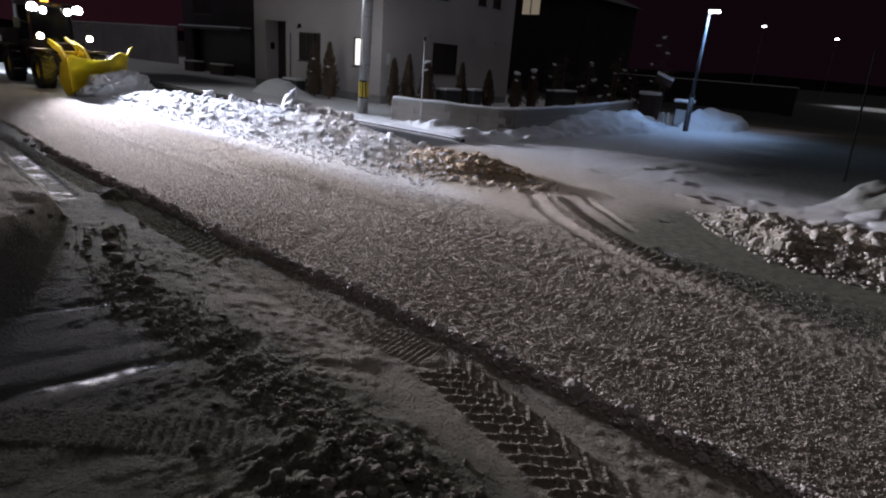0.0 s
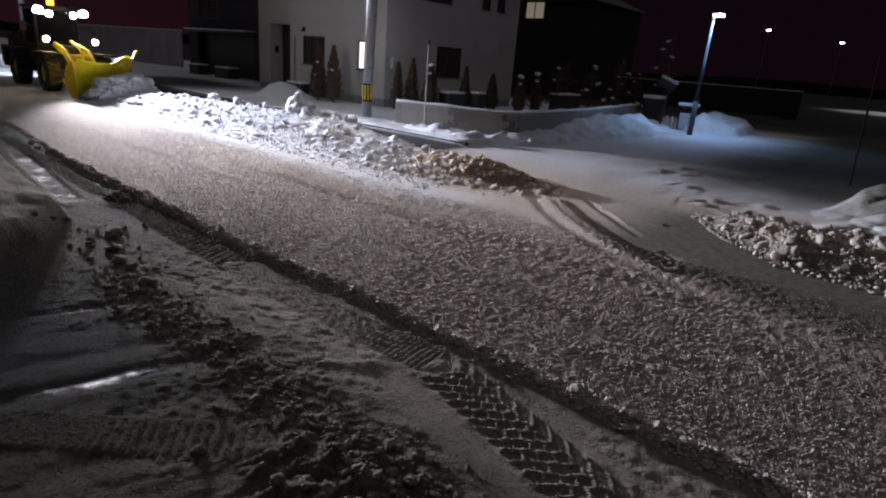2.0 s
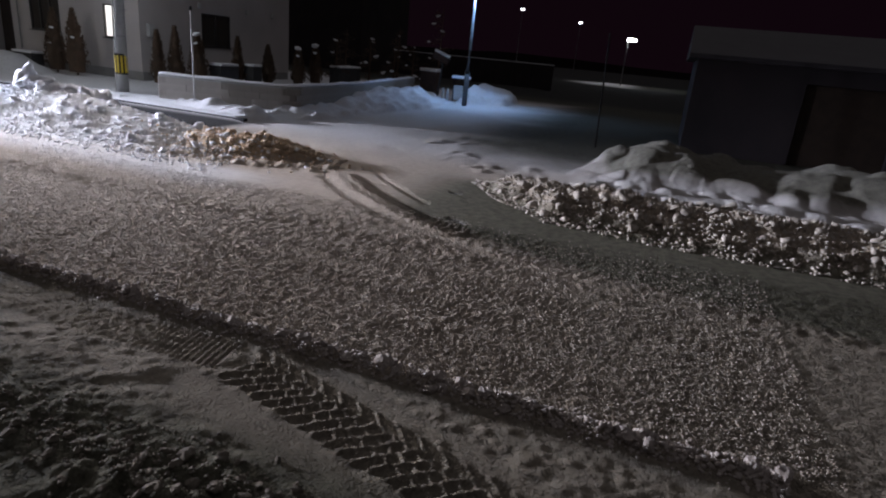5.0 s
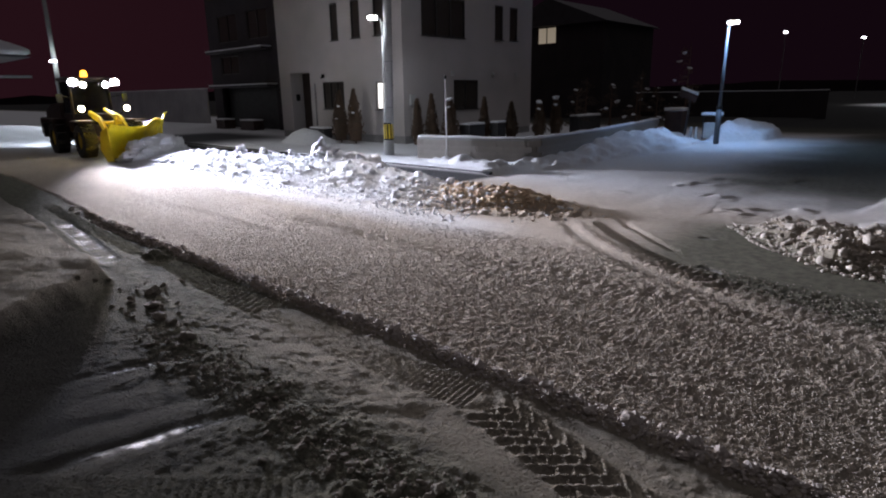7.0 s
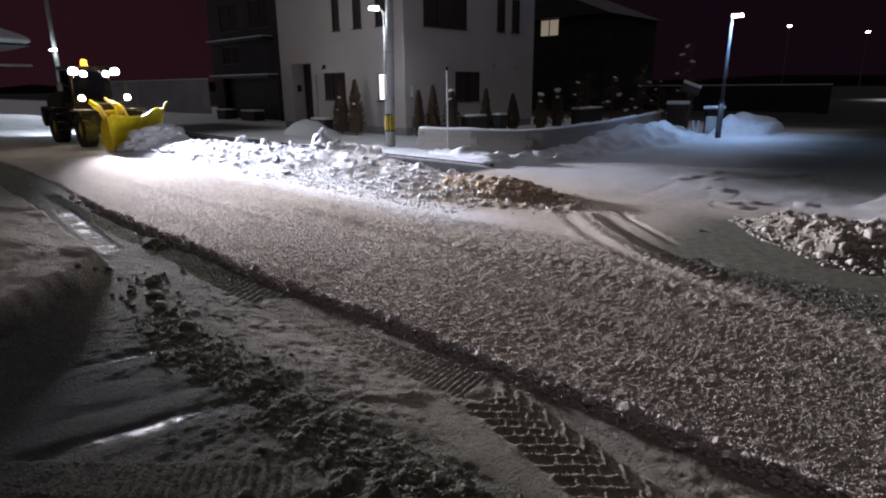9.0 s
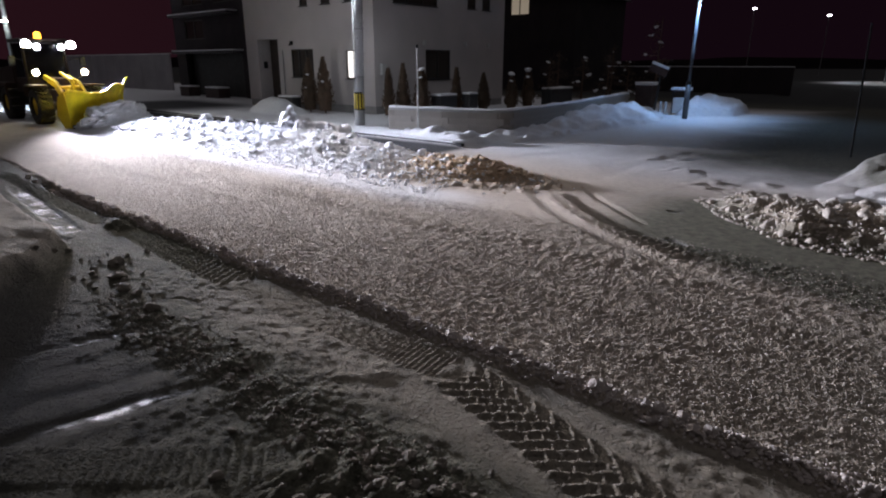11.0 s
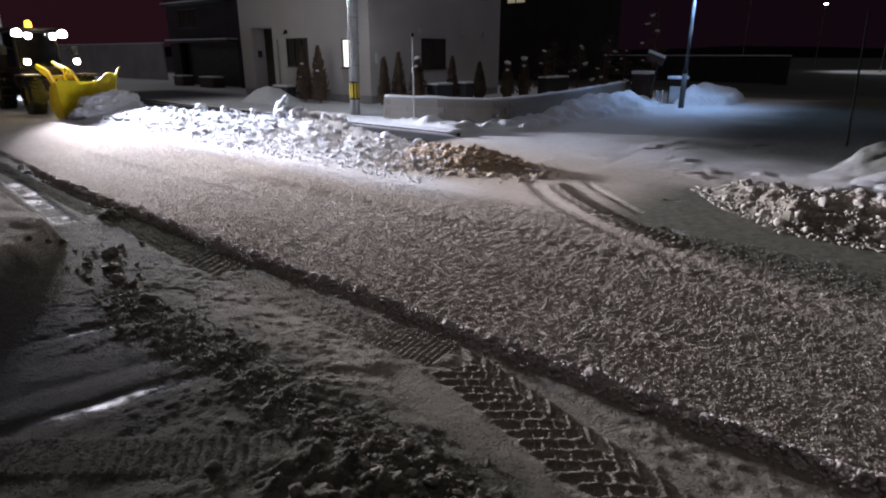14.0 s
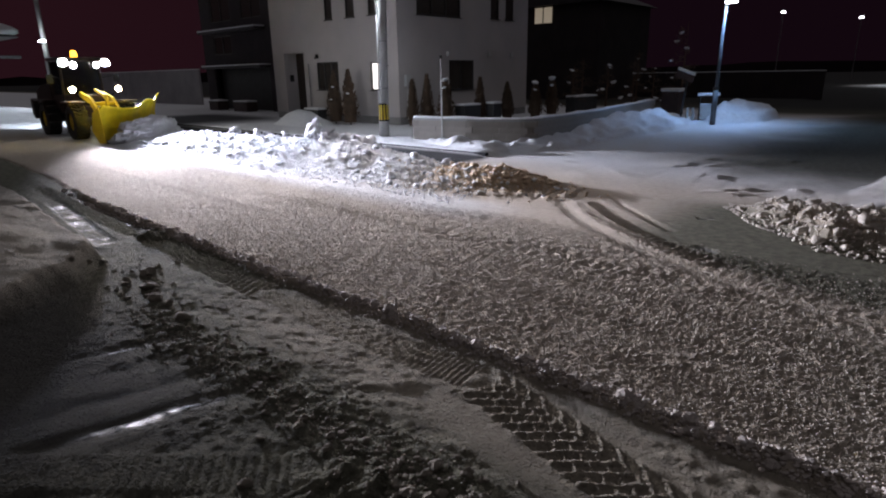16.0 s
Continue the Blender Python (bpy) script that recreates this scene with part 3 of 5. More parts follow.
gm.polygons.add(len(quads))
gm.polygons.foreach_set("loop_start", np.arange(0, quads.size, 4, dtype=np.int32))
gm.update(calc_edges=True)
for key, val in zip(("drive", "clean", "brown", "asphalt_shade", "ice", "churn"), fields[1:]):
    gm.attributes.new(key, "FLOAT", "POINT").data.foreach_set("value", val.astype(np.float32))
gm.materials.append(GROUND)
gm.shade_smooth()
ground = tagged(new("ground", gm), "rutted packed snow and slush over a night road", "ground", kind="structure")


def level(x, y):
    return float(relief(np.array([float(x)]), np.array([float(y)]))[0][0])


# ---- kerb ----
def kerb_shape(bm):
    for i in range(14):
        x = -9.2 - 1.5 * i
        box(bm, (x - 0.745, 11.56, -0.035), (1.485, 0.13, 0.28), 0.012)


tagged(one("kerb", ASPHALT, kerb_shape), "dark wet concrete kerb along the pavement", "kerb", kind="structure")

# ---- house ----
HX0, HX1, HY0, HY1, HZ = -25.8, -17.15, 16.1, 24.6, 6.6
house = thing("house", (HX1, HY0, 0.0), "two-storey house with pale grey rendered walls", "house")


def wall_with_holes(bm, axis, plane, inward, lo, hi, z0, z1, holes, thick=0.16):
    """A wall on a plane x or y = plane, with rectangular openings (a0, a1, b0, b1)."""
    us = sorted({lo, hi, *[h[0] for h in holes], *[h[1] for h in holes]})
    vs = sorted({z0, z1, *[h[2] for h in holes], *[h[3] for h in holes]})
    t = thick * inward

    def corner(u, v, w):
        return (plane + w, u, v) if axis == 0 else (u, plane + w, v)
    def solid(i, j):
        if not (0 <= i < len(us) - 1 and 0 <= j < len(vs) - 1):
            return False
        u, v = (us[i] + us[i + 1]) / 2, (vs[j] + vs[j + 1]) / 2
        return not any(h[0] < u < h[1] and h[2] < v < h[3] for h in holes)
    for i in range(len(us) - 1):
        for j in range(len(vs) - 1):
            if not solid(i, j):
                continue
            a, b, c, d = us[i], us[i + 1], vs[j], vs[j + 1]
            for w in (0, t):
                bm.faces.new([bm.verts.new(corner(u, v, w)) for u, v in ((a, c), (b, c), (b, d), (a, d))])
            for di, dj, e in ((-1, 0, ((a, c), (a, d))), (1, 0, ((b, c), (b, d))), (0, -1, ((a, c), (b, c))), (0, 1, ((a, d), (b, d)))):
                if not solid(i + di, j + dj):
                    bm.faces.new([bm.verts.new(corner(*e[0], 0)), bm.verts.new(corner(*e[1], 0)), bm.verts.new(corner(*e[1], t)), bm.verts.new(corner(*e[0], t))])
    bmesh.ops.remove_doubles(bm, verts=bm.verts[:], dist=0.001)
    bmesh.ops.recalc_face_normals(bm, faces=bm.faces[:])


# openings: (from, to, sill, head); the front runs along x, the garden side along y, from the near corner
FRONT = [(-5.21, -3.70, 1.44, 2.60), (-1.62, -0.85, 1.44, 2.52), (-4.42, -3.90, 4.27, 5.76), (-3.03, -2.46, 4.27, 5.74), (-1.62, -0.9, 4.27, 5.72)]
ENTRY = (-7.74, -6.16, 0.0, 3.05)
SIDE = [(1.06, 3.64, 4.25, 5.75), (5.66, 6.25, 4.32, 5.75), (6.74, 7.34, 4.32, 5.75), (2.90, 4.50, 1.37, 2.58)]
W, D = HX1 - HX0, HY1 - HY0
one("wall", RENDERED, lambda bm: wall_with_holes(bm, 1, 0.0, 1, -W, 0, 0.42, HZ, FRONT + [(ENTRY[0], ENTRY[1], 0.42, ENTRY[3])]), house)
one("wall", RENDERED, lambda bm: wall_with_holes(bm, 0, 0.0, -1, 0.163, D, 0.42, HZ, SIDE), house)
one("wall", RENDERED, lambda bm: box(bm, (-W + 0.08, D / 2 + 0.08, (HZ + 0.42) / 2), (0.16, D - 0.165, HZ - 0.42)), house)
one("wall", RENDERED, lambda bm: box(bm, (-W / 2, D - 0.08, (HZ + 0.42) / 2), (W - 0.33, 0.16, HZ - 0.42)), house)
one("plinth", PLINTH, lambda bm: (box(bm, (ENTRY[1] / 2, 0.11, 0.21), (-ENTRY[1], 0.17, 0.42)), box(bm, ((ENTRY[0] - W) / 2, 0.11, 0.21), (W + ENTRY[0], 0.17, 0.42)), box(bm, (-0.11, D / 2 + 0.1, 0.21), (0.17, D - 0.2, 0.42))), house, "grey concrete plinth")
one("roof", ROOFDARK, lambda bm: (box(bm, (-W / 2, D / 2, HZ + 0.06), (W + 0.2, D + 0.2, 0.12), 0.02), box(bm, (-W / 2, D / 2, HZ + 0.2), (W - 0.3, D - 0.3, 0.16), 0.05)), house)
one("floor_slab", PLINTH, lambda bm: box(bm, (-W / 2, D / 2, 3.2), (W - 0.4, D - 0.4, 0.2)), house)
# entrance recess
porch = one("entrance_recess", RENDERED, lambda bm: (box(bm, (ENTRY[0] - 0.06, 0.42, 1.6), (0.12, 0.5, 3.05)), box(bm, (ENTRY[1] + 0.06, 0.42, 1.6), (0.12, 0.5, 3.05)), box(bm, ((ENTRY[0] + ENTRY[1]) / 2, 0.42, 3.11), (1.82, 0.5, 0.12))), house)
one("back_panel", DARKDOOR, lambda bm: box(bm, ((ENTRY[0] + ENTRY[1]) / 2, 0.71, 1.55), (1.8, 0.07, 3.1)), porch)
one("door_step", PLINTH, lambda bm: box(bm, ((ENTRY[0] + ENTRY[1]) / 2, 0.27, 0.18), (1.54, 0.8, 0.2), 0.01), porch)
door = one("door", DARKDOOR, lambda bm: (box(bm, (-6.68, 0.64, 1.5), (0.95, 0.06, 2.35), 0.008), [box(bm, (-6.95 + 0.18 * i, 0.605, 1.5), (0.02, 0.02, 2.2)) for i in range(4)]), house, "dark wooden entrance door")
one("handle", STEEL, lambda bm: rod(bm, (-6.32, 0.585, 0.9), (-6.32, 0.585, 1.8), 0.015), door)
one("intercom_panel", BLACK, lambda bm: box(bm, (-7.715, 0.35, 1.95), (0.05, 0.2, 0.3), 0.01), house)
one("downpipe", STEEL, lambda bm: rod(bm, (-5.75, -0.06, 0.15), (-5.75, -0.06, 2.55), 0.025), house)
one("camera_lamp", BLACK, lambda bm: (box(bm, (-5.1, -0.05, 2.85), (0.11, 0.1, 0.16), 0.01), rod(bm, (-5.1, -0.1, 2.8), (-5.1, -0.16, 2.76), 0.035)), house)


def window(axis, a, b, c, d, panes, glass_mat):
    """A dark-framed window in an opening of the front (axis 1) or the garden side (axis 0)."""
    def at(u, v, depth, su, sv, sd):
        return ((u, depth, v), (su, sd, sv)) if axis == 1 else ((-depth, u, v), (sd, su, sv))

    def frame_shape(bm):
        f, n = 0.05, panes
        w = (b - a - f * (n + 1)) / n
        holes = [(a + f + i * (w + f), a + f + i * (w + f) + w, c + f, d - f) for i in range(n)]
        wall_with_holes(bm, axis, 0.01 if axis == 1 else -0.01, 1 if axis == 1 else -1, a + 0.003, b - 0.003, c + 0.003, d - 0.003, holes, 0.09)
    win = one("window", FRAME, frame_shape, house, "dark-framed window")
    one("sill", FRAME, lambda bm: box(bm, *at((a + b) / 2, c - 0.015, -0.02, b - a + 0.06, 0.03, 0.10), bevel=0.005), win)
    for i in range(panes):
        u0, u1 = a + (b - a) * i / panes + 0.05, a + (b - a) * (i + 1) / panes - 0.05
        one("pane", glass_mat, lambda bm: box(bm, *at((u0 + u1) / 2, (c + d) / 2, 0.075, u1 - u0 + 0.02, d - c - 0.09, 0.012)), win)
    return win


for k, h in enumerate(FRONT):
    window(1, *h, {0: 3, 1: 1}.get(k, 1), LITGLASS if k == 1 else GLASS)
for k, h in enumerate(SIDE):
    window(0, *h, {0: 3, 3: 2}.get(k, 1), GLASS)
meter = tagged(one("meter_box", PLASTIC, lambda bm: (box(bm, (HX1 + 0.075, 16.5, 1.8), (0.14, 0.26, 0.42), 0.02), rod(bm, (HX1 + 0.06, 16.5, 0.3), (HX1 + 0.06, 16.5, 1.6), 0.02), box(bm, (HX1 + 0.15, 16.5, 1.86), (0.01, 0.14, 0.12), 0.004))), "grey electricity meter box on the house wall", "meter box")
for y in (18.9, 21.6, 23.3):
    tagged(one("wall_vent", PLASTIC, lambda bm: (box(bm, (HX1 + 0.05, y, 2.85), (0.1, 0.14, 0.14), 0.02), box(bm, (HX1 + 0.06, y, 2.76), (0.12, 0.15, 0.03), 0.008))), "small hooded vent on the house wall", "vent", "wall vents")

# ---- garden wall ----
gw = thing("garden_wall", (-11.4, 16.0, 0.1), "low curved stone garden wall with snow on top", "wall")
PATH = [(-13.0, 12.86), (-12.2, 13.0), (-11.2, 13.25), (-10.3, 13.55), (-9.72, 13.82), (-9.58, 14.05), (-9.6, 14.4), (-9.72, 15.8), (-10.0, 18.5), (-10.8, 22.5), (-11.5, 26.3)]


def on_path(s):
    for (ax, ay), (bx, by) in zip(PATH, PATH[1:]):
        n = math.hypot(bx - ax, by - ay)
        if s <= n:
            return Vector((ax + (bx - ax) * s / n, ay + (by - ay) * s / n)), math.atan2(by - ay, bx - ax)
        s -= n
    return Vector(PATH[-1]), math.atan2(PATH[-1][1] - PATH[-2][1], PATH[-1][0] - PATH[-2][0])


GWLEN = sum(math.hypot(b[0] - a[0], b[1] - a[1]) for a, b in zip(PATH, PATH[1:]))


def swept(bm, half, z0, z1, wobble=0.0, crown=0.0):
    rings = []
    for i in range(121):
        s = GWLEN * i / 120
        p, t = on_path(min(s, GWLEN - 1e-4))
        n = Vector((-math.sin(t), math.cos(t)))
        w = wobble * noise.noise((s * 1.3, z0, 0.5))
        sec = [(-half, z0), (-half, z1 + w - crown), (-half * 0.5, z1 + w), (half * 0.5, z1 + w), (half, z1 + w - crown), (half, z0)]
        rings.append([bm.verts.new((p.x + n.x * k + 11.4, p.y + n.y * k - 16.0, z - 0.1)) for k, z in sec])
    for a, b in zip(rings, rings[1:]):
        for j in range(6):
            bm.faces.new((a[j], b[j], b[(j + 1) % 6], a[(j + 1) % 6]))
    bm.faces.new(rings[0])
    bm.faces.new(rings[-1][::-1])
    bmesh.ops.recalc_face_normals(bm, faces=bm.faces[:])


one("core", MORTAR, lambda bm: swept(bm, 0.115, 0.0, 0.70), gw)
one("coping", CONCRETE, lambda bm: swept(bm, 0.16, 0.70, 0.76, 0, 0.01), gw, "pale concrete coping")
one("snow_cap", SNOW, lambda bm: swept(bm, 0.15, 0.76, 0.81, 0.03, 0.025), gw, "thin strip of snow", True)


# ---- concrete utility pole with street lamp ----
pole = thing("utility_pole", (-14.47, 12.88, 0.1), "concrete utility pole with a warning sleeve", "utility pole")
one("shaft", CONCRETE, lambda bm: rod(bm, (0, 0, -0.1), (0.14, 0.13, 9.0), 0.148, 0.105, 24), pole, "", True)
sleeve = one("warning_sleeve", BLACK, lambda bm: rod(bm, (0, 0, 0.50), (0, 0, 1.05), 0.158, 0.156, 24), pole, "black and yellow striped sleeve", True)
for i in range(10):
    a = 2 * math.pi * i / 10
    one("stripe", BANDYEL, lambda bm: box(bm, (0, 0, 0), (0.012, 0.055, 0.46), 0.003, Matrix.Translation((0.158 * math.cos(a), 0.158 * math.sin(a), 0.775)) @ Matrix.Rotation(a, 4, "Z")), sleeve)
one("cable_guard", PLASTIC, lambda bm: rod(bm, (-0.13, -0.10, -0.05), (-0.06, -0.05, 4.1), 0.022, 0.022, 10), pole, "pale conduit up the pole", True)
for z in (1.5, 2.9, 4.0):
    one("clamp", STEEL, lambda bm: rod(bm, (0.0155 * z, 0.0145 * z, z), (0.0155 * z, 0.0145 * z, z + 0.04), 0.147, 0.147, 20), pole)
for i in range(5):
    one("step_bolt", DARKSTEEL, lambda bm: rod(bm, (0.1, 0.1 * (-1) ** i, 2.2 + 0.45 * i), (0.17, 0.14 * (-1) ** i, 2.2 + 0.45 * i), 0.01, 0.01, 8), pole)
arm = one("lamp_arm", STEEL, lambda bm: (rod(bm, (-0.05, -0.04, 3.6), (-0.10, -0.08, 4.15), 0.03, 0.03, 10), rod(bm, (-0.10, -0.08, 4.15), (-0.20, -0.20, 4.25), 0.03, 0.03, 10)), pole)
one("lamp_head", STEEL, lambda bm: box(bm, (-0.24, -0.26, 4.29), (0.2, 0.28, 0.07), 0.02), arm)
# lens thickened to stand in for the lamp's glare
one("lens", LAMPGLASS, lambda bm: box(bm, (-0.25, -0.27, 4.21), (0.2, 0.26, 0.1), 0.03), arm)

# ---- street lamp at the side street ----
lamp = thing("street_lamp", (-7.93, 23.72, 0.1), "slim grey street lamp with a bright LED head", "street lamp")
one("post", POSTGREY, lambda bm: (rod(bm, (0, 0, -0.1), (0.03, 0, 4.25), 0.07, 0.045, 16), rod(bm, (0, 0, -0.1), (0, 0, 1.2), 0.1, 0.1, 16)), lamp, "", True)
one("head", STEEL, lambda bm: (box(bm, (0.2, -0.08, 4.30), (0.42, 0.2, 0.06), 0.02), rod(bm, (0.06, 0, 4.1), (0.12, -0.03, 4.29), 0.04, 0.04, 10)), lamp)
one("lens", LAMPGLASS, lambda bm: box(bm, (0.23, -0.09, 4.235), (0.36, 0.17, 0.09), 0.03), lamp)
one("collar", DARKSTEEL, lambda bm: rod(bm, (0, 0, 1.17), (0, 0, 1.3), 0.11, 0.11, 16), lamp)

# ---- wheel loader with snow blade ----
ld = thing("wheel_loader", (-26.0, 7.67, 0.0), "wheel loader with a yellow snow blade and lit lamps", "wheel loader")


def tyre_shape(bm, r=0.6, w=0.46):
    prof = [(-w / 2, r * 0.55), (-w / 2, r * 0.86), (-w * 0.42, r * 0.95), (w * 0.42, r * 0.95), (w / 2, r * 0.86), (w / 2, r * 0.55)]
    n, rings = 36, []
    for i in range(n):
        a = 2 * math.pi * i / n
        rings.append([bm.verts.new((math.cos(a) * k, y, math.sin(a) * k)) for y, k in prof])
    for i in range(n):
        p, q2 = rings[i], rings[(i + 1) % n]
        for j in range(len(prof)):
            bm.faces.new((p[j], q2[j], q2[(j + 1) % len(prof)], p[(j + 1) % len(prof)]))
    for i in range(22):
        a = 2 * math.pi * i / 22
        for sgn in (-1, 1):
            m = Matrix.Rotation(-a, 4, "Y") @ Matrix.Translation((r * 0.965, sgn * w * 0.25, 0)) @ Matrix.Rotation(sgn * 0.6, 4, "X")
            box(bm, (0, 0, 0), (0.06, w * 0.5, 0.07), 0.0, m)
    bmesh.ops.recalc_face_normals(bm, faces=bm.faces[:])


def rim_shape(bm, r=0.36, w=0.3):
    rod(bm, (0, -w / 2, 0), (0, w / 2, 0), r, r, 28)
    rod(bm, (0, -w / 2 - 0.05, 0), (0, w / 2 + 0.05, 0), 0.13, 0.13, 18)
    for i in range(8):
        a = 2 * math.pi * i / 8
        rod(bm, (0.2 * math.cos(a), -w / 2 - 0.02, 0.2 * math.sin(a)), (0.2 * math.cos(a), w / 2 + 0.02, 0.2 * math.sin(a)), 0.018, 0.018, 6)


for wx in (2.1, -1.1):
    for wy in (-0.86, 0.86):
        wheel = new("wheel")
        wheel.parent = ld
        wheel.matrix_basis = pose(wx, wy, 0.6)
        one("tyre", RUBBER, tyre_shape, wheel, "lugged black tyre")
        one("rim", YELLOW, rim_shape, wheel, "yellow steel rim")
one("rear_frame", DARKSTEEL, lambda bm: (box(bm, (-1.5, 0, 0.75), (2.9, 1.0, 0.45), 0.04), box(bm, (-2.85, 0, 0.85), (0.25, 1.9, 0.6), 0.05), rod(bm, (-1.1, -0.8, 0.6), (-1.1, 0.8, 0.6), 0.13, 0.13, 14)), ld)
one("front_frame", BODYDARK, lambda bm: (box(bm, (1.45, 0, 0.85), (1.6, 0.7, 0.55), 0.05), box(bm, (1.35, 0, 1.25), (0.45, 0.6, 0.5), 0.05), rod(bm, (2.1, -0.8, 0.6), (2.1, 0.8, 0.6), 0.13, 0.13, 14)), ld)


def hood_shape(bm):
    prism(bm, [(-2.95, 0.95), (-0.75, 0.95), (-0.75, 1.95), (-2.2, 1.85), (-2.85, 1.65)], 1, -0.75, 0.75)
    bmesh.ops.bevel(bm, geom=bm.edges[:], offset=0.05, segments=2, affect="EDGES")


hood = one("engine_hood", BODYDARK, hood_shape, ld, "dark engine cover")
one("exhaust_pipe", DARKSTEEL, lambda bm: rod(bm, (-1.6, 0.35, 1.85), (-1.6, 0.35, 2.6), 0.05, 0.05, 12), ld)
one("counterweight", BODYDARK, lambda bm: box(bm, (-3.0, 0, 1.0), (0.3, 1.9, 0.7), 0.08), ld)
for s in (-1, 1):
    one("mudguard", BODYDARK, lambda bm: (box(bm, (2.0, s * 0.87, 1.28), (1.0, 0.52, 0.05), 0.015), box(bm, (1.45, s * 0.87, 1.1), (0.05, 0.52, 0.36), 0.015)), ld)
    one("rear_mudguard", BODYDARK, lambda bm: (box(bm, (-1.25, s * 0.87, 1.3), (1.5, 0.5, 0.06), 0.02), box(bm, (-0.72, s * 0.87, 1.05), (0.05, 0.5, 0.5), 0.015)), ld)
    [one("cab_step", DARKSTEEL, lambda bm: box(bm, (-0.35, s * 0.95, 0.5 + 0.3 * i), (0.5, 0.25, 0.04), 0.008), ld) for i in range(3)]
    one("mirror", DARKSTEEL, lambda bm: (rod(bm, (0.45, s * 0.7, 2.1), (0.75, s * 1.1, 2.2), 0.012, 0.012, 8), box(bm, (0.76, s * 1.12, 2.08), (0.05, 0.2, 0.32), 0.015)), ld)
cab = one("cab", BODYDARK, lambda bm: ([rod(bm, (px, py, 1.2), (px * 0.92, py * 0.95, 2.72), 0.05, 0.045, 10) for px in (0.5, -0.75) for py in (-0.68, 0.68)], box(bm, (-0.12, 0, 1.25), (1.3, 1.4, 0.5), 0.04)), ld, "dark cab frame")
one("roof", BODYDARK, lambda bm: box(bm, (-0.1, 0, 2.78), (1.45, 1.5, 0.13), 0.05), cab)
CABGLASS = glass_pane("cab_glass", (0.015, 0.015, 0.02))
one("windscreen", CABGLASS, lambda bm: box(bm, (0.47, 0, 2.1), (0.015, 1.26, 1.15)), cab)
for s in (-1, 1):
    one("side_window", CABGLASS, lambda bm: box(bm, (-0.12, s * 0.66, 2.1), (1.1, 0.015, 1.15)), cab)
    rl = one("work_lamp", BLACK, lambda bm: (box(bm, (1.02, s * 0.7, 2.62), (0.16, 0.32, 0.32), 0.05), rod(bm, (0.5, s * 0.68, 2.7), (1.0, s * 0.7, 2.66), 0.025, 0.025, 8)), ld)
    # lens oversized to stand in for glare
    one("lens", WORKGLASS, lambda bm: rod(bm, (1.09, s * 0.7, 2.62), (1.115, s * 0.7, 2.615), 0.15, 0.15, 20), rl)
    # inner lamp added to widen the glare of the outer one
    glare_lamp = one("work_lamp", BLACK, lambda bm: (box(bm, (1.02, s * 0.38, 2.55), (0.14, 0.24, 0.24), 0.04), rod(bm, (0.5, s * 0.4, 2.7), (1.0, s * 0.38, 2.6), 0.02, 0.02, 8)), ld)
    one("lens", WORKGLASS, lambda bm: rod(bm, (1.09, s * 0.38, 2.55), (1.112, s * 0.38, 2.546), 0.10, 0.10, 20), glare_lamp)
    fl = one("headlamp", BLACK, lambda bm: (box(bm, (1.75, s * 0.765, 1.7), (0.14, 0.24, 0.2), 0.03), rod(bm, (1.5, s * 0.33, 1.3), (1.72, s * 0.76, 1.62), 0.025, 0.025, 8)), ld)
    one("lens", WARMLENS, lambda bm: rod(bm, (1.82, s * 0.765, 1.7), (1.84, s * 0.765, 1.7), 0.10, 0.10, 20), fl)
    # boom arms, bent forward and down
    one("boom_arm", YELLOW, lambda bm: prism(bm, [(1.2, 1.42), (1.3, 1.62), (2.3, 1.42), (3.2, 0.70), (3.3, 0.48), (3.08, 0.45), (2.2, 1.22), (1.3, 1.4)], 1, s * 0.36 - 0.045, s * 0.36 + 0.045), ld, "yellow lifting arm")
    one("lift_cylinder", STEEL, lambda bm: (rod(bm, (1.2, s * 0.22, 0.9), (1.9, s * 0.24, 1.0), 0.06, 0.06, 12), rod(bm, (1.9, s * 0.24, 1.0), (2.5, s * 0.3, 1.0), 0.03, 0.03, 10)), ld)
one("cross_tube", YELLOW, lambda bm: rod(bm, (2.4, -0.36, 1.2), (2.4, 0.36, 1.2), 0.06, 0.09, 14), ld)
one("tilt_link", YELLOW, lambda bm: (box(bm, (2.0, 0, 1.55), (0.9, 0.09, 0.09), 0.02, Matrix.Rotation(0.25, 4, "Y") @ Matrix.Translation((-0.25, 0, 0.52))), box(bm, (2.75, 0, 1.1), (0.1, 0.1, 0.8), 0.02)), ld)
one("coupler", DARKSTEEL, lambda bm: box(bm, (3.2, 0, 0.55), (0.2, 0.9, 0.6), 0.03), ld)
beacon = one("beacon", AMBER, lambda bm: (rod(bm, (-0.1, 0.05, 2.85), (-0.1, 0.05, 3.06), 0.12, 0.10, 16), rod(bm, (-0.1, 0.05, 3.06), (-0.1, 0.05, 3.10), 0.10, 0.05, 16)), ld, "amber beacon lamp")


